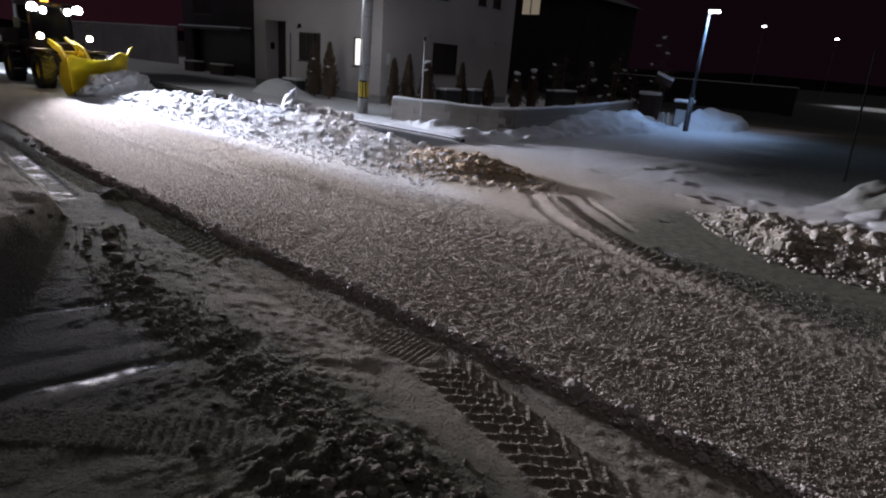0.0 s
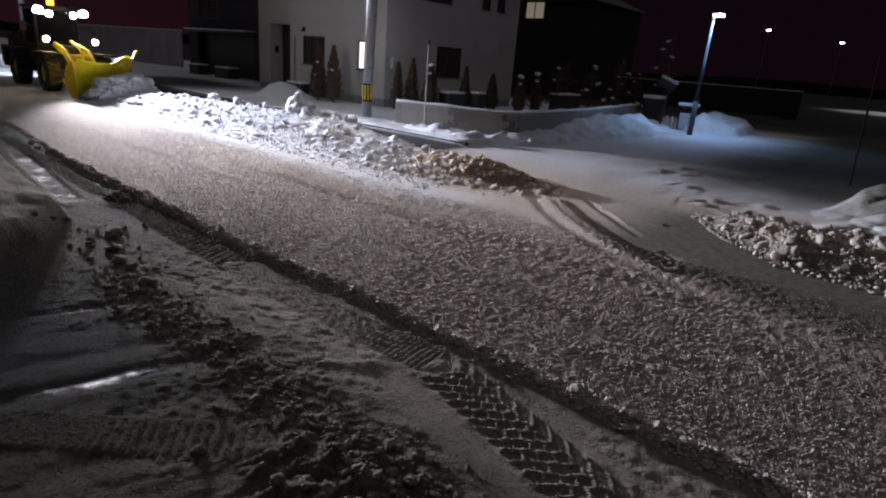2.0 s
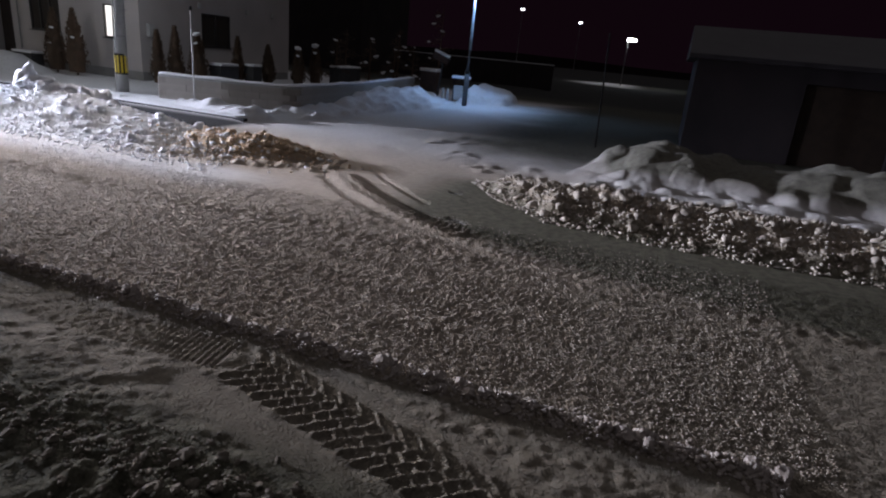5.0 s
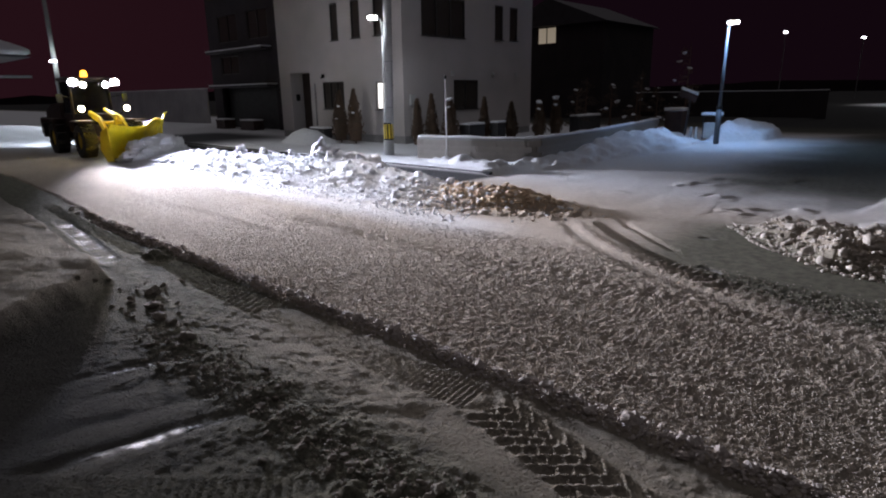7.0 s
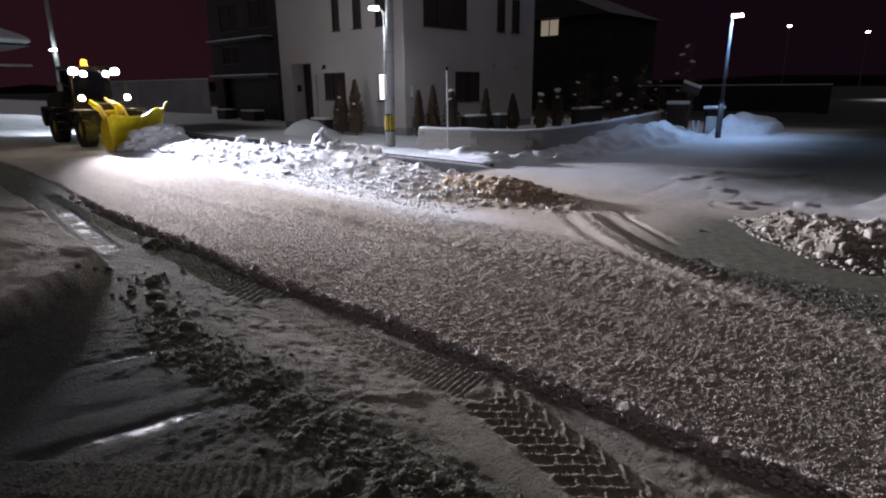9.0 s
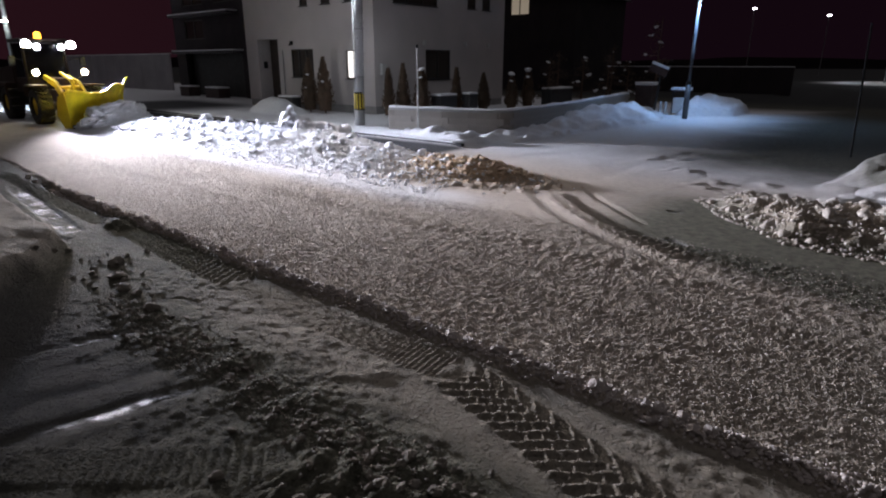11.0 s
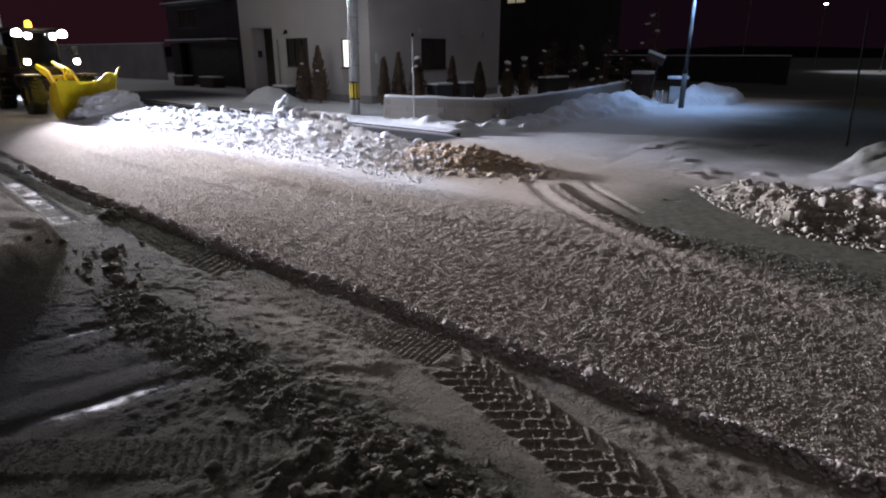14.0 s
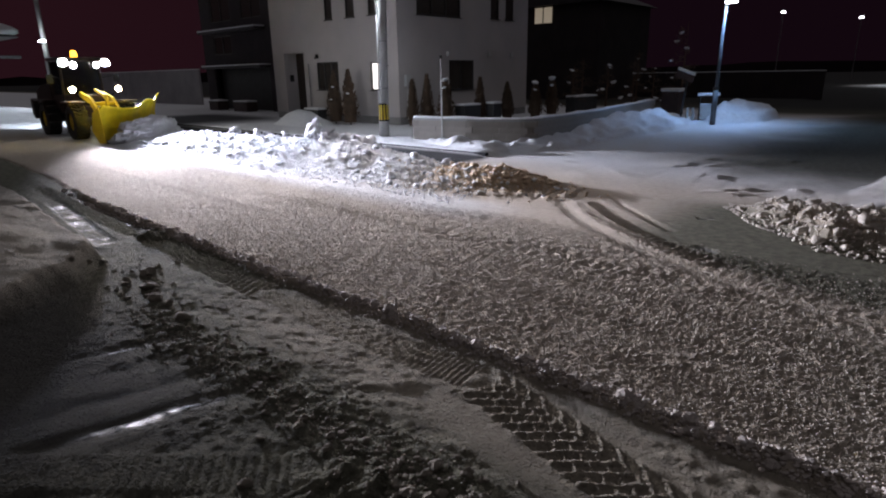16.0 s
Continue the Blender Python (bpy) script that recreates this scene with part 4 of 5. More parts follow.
def blade_shape(bm):
    """A curved mouldboard, angled across the machine, with a horn at its far end."""
    n, cols = 12, []
    for i in range(61):
        u = i / 60
        top = 1.14 * float(np.interp(u, [0, 0.1, 0.3, 0.5, 0.6, 0.68, 0.76, 0.84, 0.88, 0.91, 0.95, 1.0], [1.06, 1.02, 0.95, 0.93, 0.97, 1.10, 1.17, 1.15, 1.08, 1.12, 1.30, 1.33]))
        col = []
        for j in range(n + 1):
            v = j / n
            curve = 0.26 * (1 - (2 * v - 1) ** 2) - 0.10 * v
            col.append((-curve, (u - 0.5) * 3.0, top * v))
        cols.append(col)
    front = [[bm.verts.new(p) for p in c] for c in cols]
    back = [[bm.verts.new((p[0] - 0.05, p[1], p[2])) for p in c] for c in cols]
    for g, flip in ((front, False), (back, True)):
        for a, b in zip(g, g[1:]):
            for j in range(n):
                f = (a[j], b[j], b[j + 1], a[j + 1])
                bm.faces.new(f[::-1] if flip else f)
    for i in range(60):
        bm.faces.new((front[i][n], front[i + 1][n], back[i + 1][n], back[i][n]))
        bm.faces.new((front[i + 1][0], front[i][0], back[i][0], back[i + 1][0]))
    for i in (0, 60):
        for j in range(n):
            bm.faces.new((front[i][j], front[i][j + 1], back[i][j + 1], back[i][j]))
    bmesh.ops.recalc_face_normals(bm, faces=bm.faces[:])


blade = one("snow_blade", YELLOWWORN, blade_shape, ld, "curved yellow snow blade, worn along its edge", True)
blade.matrix_basis = pose(4.05, 0.32, 0.03, 0, 0, 33)
one("cutting_edge", DARKSTEEL, lambda bm: box(bm, (0.03, 0, 0.03), (0.05, 3.0, 0.14), 0.01), blade)
one("blade_cap", YELLOW, lambda bm: prism(bm, [(0.03, 0.0), (0.0, 0.5), (-0.05, 1.14), (-0.3, 0.95), (-0.4, 0.4), (-0.2, 0.0)], 1, -1.54, -1.502), blade)
for y in (-1.2, -0.4, 0.4, 1.2):
    one("rib", YELLOW, lambda bm: box(bm, (-0.34, y, 0.5), (0.14, 0.05, 0.8), 0.01), blade)
one("mount", DARKSTEEL, lambda bm: box(bm, (-0.42, -0.4, 0.5), (0.2, 1.4, 0.4), 0.03), blade)


# ---- lumps of snow ----
def lump_mesh(name, seed, material, squash=0.75, subdiv=2, rough=0.35, craggy=False):
    bm = bmesh.new()
    bmesh.ops.create_icosphere(bm, subdivisions=subdiv, radius=0.5)
    for v in bm.verts:
        k = 1 + rough * noise.noise(v.co * 2.2 + Vector((seed * 7.1, 0, 0))) + 0.5 * rough * noise.noise(v.co * 6 + Vector((0, seed * 3.3, 0)))
        v.co = Vector((v.co.x * k, v.co.y * k * (0.8 + 0.3 * ((seed * 37) % 7) / 7), v.co.z * k * squash))
    me = bpy.data.meshes.new(name)
    bm.to_mesh(me)
    bm.free()
    me.materials.append(material)
    if not craggy:
        me.shade_smooth()
    return me


rng = random.Random(7)
EDGE = surface("ridge_clod", (0.52, 0.47, 0.435), (0.42, 0.37, 0.34), 0.7, 8, 60, 0.6, 0.01, vary=0.3, spec=0.08)
KINDS = {k: [lump_mesh("chunk", i + 11 * j, m, 0.65 + 0.1 * (i % 4), 3 if k == "big" else 2, {"white": 0.45, "big": 0.8}.get(k, 0.6), k in ("slush", "edge")) for i in range(6)] for j, (k, m) in enumerate((("white", CHUNK), ("dirty", DIRTY), ("brown", BROWN), ("slush", SLUSH), ("edge", EDGE), ("big", CHUNK)))}


def put_lumps(parent, kind, places, base=(0, 0, 0), name="chunk"):
    """One object for each lump (x, y, size), half sunk into the ground."""
    xs, ys = np.array([p[0] for p in places]), np.array([p[1] for p in places])
    zs = relief(xs, ys)[0]
    for (x, y, s), z in zip(places, zs):
        ob = new(name, rng.choice(KINDS[kind]))
        ob.parent = parent
        ob.matrix_basis = Matrix.LocRotScale((x - base[0], y - base[1], z - base[2] + 0.12 * s), Euler((rng.uniform(-0.5, 0.5), rng.uniform(-0.5, 0.5), rng.uniform(0, 6.3))), (s * rng.uniform(0.8, 1.3), s, s * rng.uniform(0.8, 1.1)))


def crumbs(name, kind_mat, places, label, parent=None):
    """Small lumps, too many to tell apart, in one mesh."""
    me0 = lump_mesh("crumb", 5, kind_mat, 0.8, 1, 0.6, True)
    co = np.empty(len(me0.vertices) * 3)
    me0.vertices.foreach_get("co", co)
    co = co.reshape(-1, 3)
    tri = np.array([p.vertices[:] for p in me0.polygons])
    arr = np.array(places)
    zs = relief(arr[:, 0], arr[:, 1])[0]
    nr = np.random.RandomState(3)
    vs, fs = [], []
    for i, ((x, y, s), z) in enumerate(zip(places, zs)):
        a = nr.uniform(0, 6.28)
        c, d = math.cos(a), math.sin(a)
        k = co * (s * nr.uniform(0.7, 1.3), s * nr.uniform(0.7, 1.2), s * nr.uniform(0.7, 1.2))
        vs.append(np.stack([k[:, 0] * c - k[:, 1] * d + x, k[:, 0] * d + k[:, 1] * c + y, k[:, 2] + z + 0.15 * s], 1))
        fs.append(tri + i * len(co))
    me = bpy.data.meshes.new(name)
    v, f = np.concatenate(vs), np.concatenate(fs)
    me.vertices.add(len(v))
    me.vertices.foreach_set("co", v.ravel().astype(np.float32))
    me.loops.add(f.size)
    me.loops.foreach_set("vertex_index", f.ravel().astype(np.int32))
    me.polygons.add(len(f))
    me.polygons.foreach_set("loop_start", np.arange(0, f.size, 3, dtype=np.int32))
    me.update(calc_edges=True)
    me.materials.append(kind_mat)
    ob = new(name, me)
    ob.parent = parent
    return tagged(ob, label, "snow", kind="stuff")


# windrow chunks
wr = thing("snow_windrow", (0, 0, 0), "long bank of freshly ploughed white snow chunks", "snow bank")
places = []
while len(places) < 290:
    x, y = rng.uniform(-20, -7.2), rng.uniform(7.3, 10.6)
    if x > -9 and y > 9.5 or x > -13 and y > 9.9:
        continue
    places.append((x, y, rng.choice((0.05, 0.07, 0.09, 0.12, 0.15, 0.19))))
put_lumps(wr, "white", places)
crumbs("windrow_crumbs", CHUNK, [(rng.uniform(-20, -6.3), rng.uniform(6.9, 9.9), rng.uniform(0.02, 0.06)) for _ in range(5000)], "small white snow crumbs on the ploughed bank")
for x, y, s in ((-13.55, 9.5, 0.60), (-13.25, 9.55, 0.5), (-13.75, 9.62, 0.36), (-13.4, 9.35, 0.28), (-12.75, 9.7, 0.46), (-12.3, 9.8, 0.46), (-12.05, 9.75, 0.30), (-11.85, 9.9, 0.5), (-11.55, 9.8, 0.26), (-16.3, 9.4, 0.30), (-16.0, 9.5, 0.22), (-17.6, 9.4, 0.28), (-12.7, 9.2, 0.26), (-11.2, 9.7, 0.22), (-14.6, 9.3, 0.22)):
    ob = tagged(new("snow_block", rng.choice(KINDS["big"])), "large white block of packed snow on the bank", "snow block", "snow blocks on the bank")
    ob.matrix_basis = Matrix.LocRotScale((x, y, level(x, y) + 0.22 * s), Euler((rng.uniform(-0.8, 0.8), rng.uniform(-0.8, 0.8), rng.uniform(0, 6.3))), (s * rng.uniform(0.9, 1.4), s * rng.uniform(0.7, 1.0), s * rng.uniform(0.9, 1.3)))
# snow rolled up against the blade
bl = tagged(one("blade_snow", SNOW, lambda bm: bmesh.ops.create_icosphere(bm, subdivisions=5, radius=1.0), None, "", True), "heap of rolled snow against the loader blade", "snow heap")
for v in bl.data.vertices:
    c = v.co.copy()
    k = 1 + 0.22 * noise.noise(c * 3.1) + 0.16 * noise.noise(c * 8) + 0.08 * noise.noise(c * 17)
    v.co = Vector((c.x * 0.55 * k, c.y * 1.65 * k, max(c.z * (0.68 + 0.2 * c.y) * k, -0.15)))
bl.matrix_basis = pose(-21.60, 8.27, 0.06, 0, 0, 33)

# brown heap
bh = thing("brown_snow_heap", (0, 0, 0), "heap of brown dirty snow at the bank's end", "snow heap")
places = []
while len(places) < 170:
    u, v = rng.uniform(-1, 1), rng.uniform(-1, 1)
    if u * u + v * v < 1:
        places.append((-6.9 + 1.35 * u - 0.04 * v, 8.85 + 0.6 * v + 0.08 * u, rng.choice((0.04, 0.055, 0.07, 0.09, 0.12))))
put_lumps(bh, "brown", places)
put_lumps(bh, "white", [(-6.9 + rng.gauss(0, 0.8), 8.65 + rng.gauss(0, 0.3), rng.choice((0.05, 0.07, 0.1))) for _ in range(70)])
crumbs("brown_crumbs", BROWN, [(-6.95 + rng.gauss(0, 0.75), 8.75 + rng.gauss(0, 0.35), rng.uniform(0.02, 0.06)) for _ in range(2600)], "brown snow crumbs round the heap")
# broken snow pile on the corner
pl = thing("snow_pile", (0, 0, 0), "low pile of broken dirty snow lumps", "snow pile")
places = []
while len(places) < 295:
    x, y = rng.uniform(-2.6, 3.0), rng.uniform(7.6, 9.4)
    t = np.interp(x, [-3.1, -2.87, -2.2, -1.7, -1.2, -0.5, 0.2, 1.0, 9, 14], [9.8, 9.4, 8.5, 8.1, 7.6, 7.58, 7.5, 7.42, 7.4, 7.4])
    if y > t + 0.05 + 0.2 * rng.random():
        places.append((x, y, rng.choice((0.04, 0.05, 0.06, 0.08, 0.11, 0.14))))
put_lumps(pl, "dirty", places)
places = []
while len(places) < 6500:
    x, y = rng.uniform(-2.8, 7.0), rng.uniform(7.4, 9.5)
    t = np.interp(x, [-3.1, -2.87, -2.2, -1.7, -1.2, -0.5, 0.2, 1.0, 9, 14], [9.8, 9.4, 8.5, 8.1, 7.6, 7.58, 7.5, 7.42, 7.4, 7.4])
    if y > t - 0.1:
        places.append((x, y, rng.uniform(0.02, 0.065) if x < 3 else rng.uniform(0.04, 0.14)))
crumbs("pile_crumbs", DIRTY, places, "small broken lumps of dirty snow on the pile")
# clods along the carriageway edge and on the drive
cl = thing("clod_ridge", (0, 0, 0), "low ridge of snow clods along the carriageway edge", "snow ridge")
places = []
for _ in range(260):
    x = -13 + 14 * rng.random() ** 0.7
    places.append((x, 3.13 + rng.gauss(0, 0.04), rng.choice((0.03, 0.04, 0.05, 0.06, 0.09))))
put_lumps(cl, "edge", places, name="clod")
rb = thing("slush_rubble", (0, 0, 0), "scattered dark clods of frozen slush on the drive", "slush clods")
places = [(rng.uniform(-5.0, -1.2), 1.78 + rng.gauss(0, 0.13), rng.choice((0.02, 0.03, 0.035, 0.05))) for _ in range(150)]
places += [(-1.7 + rng.gauss(0, 0.4), 1.5 + rng.gauss(0, 0.25), rng.choice((0.03, 0.04, 0.05, 0.075))) for _ in range(70)]
places += [(-6.35, 2.2, 0.16), (-5.95, 2.05, 0.15), (-5.55, 1.95, 0.12), (-5.35, 1.98, 0.10), (-4.9, 1.93, 0.11)]
places += [(-6.3 + rng.gauss(0, 0.5), 2.05 + rng.gauss(0, 0.2), rng.choice((0.03, 0.045, 0.07))) for _ in range(30)]
put_lumps(rb, "slush", places, name="clod")
CRUMB = surface("road_crumb", (0.44, 0.39, 0.34), (0.33, 0.29, 0.25), 0.9, 6, 60, 0.5, 0.008, spec=0.05)
crumbs("road_crumbs", CRUMB, [(1.3 - 11.0 * (1 - math.sqrt(rng.random())), 3.2 + 3.8 * (1 - math.sqrt(rng.random())), rng.uniform(0.008, 0.02)) for _ in range(28000)], "small crumbs of packed snow on the road")
crumbs("drive_crumbs", SLUSH, [(rng.uniform(-5.5, -0.8), 1.80 + rng.gauss(0, 0.12), rng.uniform(0.01, 0.026)) for _ in range(1100)], "small slush crumbs on the drive")
crumbs("ridge_crumbs", EDGE, [(1.0 - 12.0 * rng.random() ** 1.3, 3.13 + rng.gauss(0, 0.05), rng.uniform(0.012, 0.038)) for _ in range(4500)], "small pale snow crumbs on the clod ridge")

# ---- stones of the garden wall ----
STONES = []
for k in range(5):
    bm = bmesh.new()
    box(bm, (0, 0, 0), (0.397, 0.05, 0.164), 0.004)
    for v in bm.verts:
        v.co += 0.003 * noise.noise_vector(v.co * 9 + Vector((k * 5.0, 0, 0)))
    me = bpy.data.meshes.new("stone")
    bm.to_mesh(me)
    bm.free()
    me.materials.append(STONE)
    STONES.append(me)
for row in range(4):
    s = 0.2 + 0.2 * (row % 2)
    while s < GWLEN - 0.1:
        p, t = on_path(s)
        n = Vector((-math.sin(t), math.cos(t)))
        ob = new("stone", rng.choice(STONES))
        ob.parent = gw
        ob.matrix_basis = Matrix.Translation((p.x - n.x * 0.118 + 11.4, p.y - n.y * 0.118 - 16.0, 0.05 + 0.165 * row - 0.03)) @ Matrix.Rotation(t, 4, "Z")
        s += 0.4
for row in range(4):
    ob = new("stone", STONES[row])
    ob.parent = gw
    ob.matrix_basis = Matrix.Translation((-13.01 + 11.4, 12.86 - 16.0, 0.02 + 0.165 * row)) @ Matrix.Rotation(math.pi / 2, 4, "Z") @ Matrix.Diagonal((0.6, 1, 1, 1))


# ---- conifers and garden plants ----
def conifer_meshes(h, r, seed):
    """Trunk and a narrow crown of many small tufts."""
    rs = random.Random(seed)
    tb = bmesh.new()
    rod(tb, (0, 0, -0.05), (0.02, 0, h * 0.9), 0.035, 0.008, 8)
    cb = bmesh.new()
    for i in range(420):
        u = rs.random() ** 0.8
        z = 0.12 + u * (h - 0.12)
        rad = r * (min(1, u / 0.12) * (1 - u) ** 0.75 * 1.15) * (0.75 + 0.35 * rs.random())
        a = rs.uniform(0, 6.283)
        c = Vector((rad * math.cos(a), rad * math.sin(a), z))
        out = Vector((math.cos(a) * 0.5, math.sin(a) * 0.5, 1.0)).normalized()
        side = out.cross(Vector((-math.sin(a), math.cos(a), 0)).normalized())
        tang = Vector((-math.sin(a), math.cos(a), 0))
        l, w = rs.uniform(0.08, 0.16), rs.uniform(0.025, 0.05)
        v = [cb.verts.new(c + tang * w), cb.verts.new(c - tang * w), cb.verts.new(c + out * l), cb.verts.new(c + side * w * 0.8 + out * l * 0.4)]
        for f in ((0, 1, 2), (0, 3, 2), (1, 3, 2), (0, 1, 3)):
            cb.faces.new([v[k] for k in f])
    rod(cb, (0, 0, 0.12), (0, 0, h * 0.35), r * 0.62, r * 0.75, 12)
    rod(cb, (0, 0, h * 0.35), (0, 0, h * 0.97), r * 0.75, 0.02, 12)
    return tb, cb


def conifer(x, y, z, h, r, seed, label, snow=()):
    e = thing("conifer", (x, y, z), label, "shrub", "garden conifers")
    tb, cb = conifer_meshes(h, r, seed)
    part("trunk", tb, BARK, e)
    part("crown", cb, FOLIAGE, e)
    for dx, dy, dz, s in snow:
        me = KINDS["white"][seed % 6]
        ob = new("snow_clump", me)
        ob.parent = e
        ob.matrix_basis = Matrix.LocRotScale((dx, dy, dz), Euler((0.2, 0.1, seed)), (s, s, s * 0.6))
    return e


conifer(-20.05, 15.2, 0.1, 2.05, 0.36, 1, "narrow brown conifer with snow specks by the house", [(0.18, -0.2, 1.5, 0.14), (0.05, -0.22, 1.0, 0.10)])
conifer(-19.1, 15.2, 0.1, 2.1, 0.38, 2, "narrow brown conifer with snow specks by the house", [(0.15, -0.2, 1.25, 0.14)])
for k, (x, y, h, r, sn) in enumerate(((-15.6, 15.3, 1.70, 0.24, 0), (-15.5, 15.95, 1.85, 0.27, 0), (-14.9, 16.3, 1.75, 0.36, 1), (-15.0, 18.4, 1.7, 0.26, 0), (-14.8, 19.9, 1.5, 0.3, 0), (-14.3, 21.2, 1.55, 0.3, 1), (-14.2, 22.3, 1.7, 0.32, 1))):
    conifer(x, y, 0.1, h, r, 3 + k, "dark garden conifer with a cap of snow" if sn else "dark narrow garden conifer", [(0, -0.05, h - 0.02, 0.3), (0.1, -0.2, h - 0.3, 0.16)] if sn else ())


def planter(x, y, z, w, d, h, label, mat, turn=0.0):
    e = thing("planter_box", (x, y, z), label, "planter", "planters", turn)
    one("tub", mat, lambda bm: (box(bm, (0, 0, h / 2), (w, d, h), 0.02), box(bm, (0, 0, h - 0.03), (w + 0.05, d + 0.05, 0.06), 0.012)), e)
    one("snow", SNOW, lambda bm: box(bm, (0, 0, h + 0.035), (w + 0.02, d + 0.02, 0.09), 0.04), e, "cushion of snow", True)


planter(-21.6, 15.3, 0.1, 1.0, 0.45, 0.55, "dark planter box with snow on it by the entrance", TERRA)
planter(-14.6, 17.2, 0.1, 0.9, 0.5, 0.78, "dark planter box with snow on it behind the garden wall", TERRA, 90)
planter(-14.6, 18.75, 0.1, 0.5, 0.4, 0.78, "dark planter box with snow on it behind the garden wall", TERRA, 90)
planter(-13.9, 24.3, 0.1, 1.9, 0.5, 0.85, "dark planter box with snow on it behind the garden wall", TERRA, 90)


# snow marker pole at the wall's corner
mk = thing("marker_pole", (-11.69, 12.62, 0.1), "slim pale marker pole with a dark tip", "marker pole")
one("rod", PLASTIC, lambda bm: rod(bm, (0, 0, -0.1), (-0.02, 0, 2.32), 0.022, 0.02, 10), mk)
one("tip", BLACK, lambda bm: rod(bm, (-0.02, 0, 2.32), (-0.02, 0, 2.42), 0.04, 0.035, 10), mk)


def branchy(name, x, y, z, h, seed, label, clumps, group):
    """A dark garden tree: stem, limbs, needle tufts and clumps of snow on them."""
    rs = random.Random(seed)
    e = thing(name, (x, y, z), label, "tree", group)
    tb, cb = bmesh.new(), bmesh.new()
    rod(tb, (0, 0, -0.1), (0.05, 0.03, h), 0.06, 0.012, 8)
    tips = []
    for i in range(16):
        u = 0.2 + 0.75 * i / 16
        a, l = rs.uniform(0, 6.28), h * 0.30 * (1.15 - u)
        tip = Vector((math.cos(a) * l, math.sin(a) * l, u * h + rs.uniform(-0.05, 0.12)))
        rod(tb, (0, 0, u * h), tip, 0.02, 0.006, 5)
        tips.append(tip)
        for j in range(22):
            c = tip * rs.uniform(0.3, 1.0)
            c.z = u * h + (tip.z - u * h) * 0.7 + rs.uniform(-0.12, 0.1)
            c += Vector((rs.gauss(0, 0.1), rs.gauss(0, 0.1), 0))
            d1, d2 = Vector((rs.uniform(-1, 1), rs.uniform(-1, 1), rs.uniform(-0.5, 0.7))) * 0.11, Vector((rs.uniform(-1, 1), rs.uniform(-1, 1), rs.uniform(-0.5, 0.5))) * 0.07
            cb.faces.new([cb.verts.new(c), cb.verts.new(c + d1), cb.verts.new(c + d1 * 0.6 + d2)])
    part("trunk", tb, BARK, e)
    part("crown", cb, FOLIAGE, e)
    for i in range(clumps):
        t = rs.choice(tips)
        ob = new("snow_clump", KINDS["white"][i % 6])
        ob.parent = e
        s = rs.uniform(0.12, 0.3)
        ob.matrix_basis = Matrix.LocRotScale((t.x * 0.8, t.y * 0.8, t.z + 0.03), Euler((0, 0.2, i)), (s, s * 0.8, s * 0.5))


for k, (x, y, h, c) in enumerate(((-14.0, 23.6, 2.2, 3), (-13.4, 25.6, 2.3, 5), (-13.0, 27.4, 2.4, 4), (-12.8, 29.2, 2.1, 4), (-14.5, 31.0, 3.0, 4), (-10.9, 28.0, 4.0, 9), (-15.5, 27.0, 2.6, 2))):
    branchy("garden_tree", x, y, 0.1, h, 40 + k, "dark garden tree dotted with clumps of snow", c, "garden trees")

# ---- gate corner beside the street lamp ----
gp = thing("gate_pillar", (-10.75, 26.75, 0.1), "dark gate pillar with a slab of snow on top", "gate pillar")
one("block", BODYDARK, lambda bm: box(bm, (0, 0, 0.5), (0.75, 0.7, 1.05), 0.02), gp)
one("snow", SNOW, lambda bm: box(bm, (0, 0, 1.09), (0.85, 0.78, 0.14), 0.05), gp, "thick slab of snow", True)
sp = thing("sign_post", (-9.9, 25.6, 0.1), "dark leaning post with a snow-laden board", "sign post")
one("post", DARKSTEEL, lambda bm: rod(bm, (0, 0, -0.1), (0.16, 0.05, 1.75), 0.045, 0.04, 10), sp)
one("board", BODYDARK, lambda bm: box(bm, (-0.1, 0.02, 1.55), (0.8, 0.04, 0.32), 0.01, Matrix.Rotation(0.35, 4, "Y") @ Matrix.Translation((-0.45, 0, 0.05))), sp)
one("snow", SNOW, lambda bm: box(bm, (-0.1, 0.02, 1.73), (0.78, 0.12, 0.12), 0.04, Matrix.Rotation(0.35, 4, "Y") @ Matrix.Translation((-0.45, 0, 0.06))), sp, "snow lying on the board", True)
st = thing("utility_cabinet", (-8.75, 25.3, 0.08), "pale utility cabinet with a snow-covered shelf", "cabinet")
one("body", PLASTIC, lambda bm: box(bm, (0, 0, 0.32), (0.42, 0.3, 0.62), 0.02), st)
one("top", SNOW, lambda bm: box(bm, (0.05, 0, 0.98), (0.75, 0.45, 0.12), 0.04), st, "snow-covered shelf", True)
for sx in (-0.28, 0.36):
    one("leg", DARKSTEEL, lambda bm: rod(bm, (sx, 0, -0.05), (sx, 0, 0.94), 0.03, 0.03, 8), st)
one("shelf", DARKSTEEL, lambda bm: box(bm, (0.05, 0, 0.9), (0.72, 0.42, 0.04), 0.008), st)
for dx in (-0.5, -0.72):
    tagged(one("bollard", PLASTIC, lambda bm: (rod(bm, (-8.75 + dx, 25.2, 0.0), (-8.75 + dx, 25.2, 0.5), 0.06, 0.05, 12), rod(bm, (-8.75 + dx, 25.2, 0.5), (-8.75 + dx, 25.2, 0.54), 0.05, 0.02, 12))), "short pale bollard beside the cabinet", "bollard", "bollards")

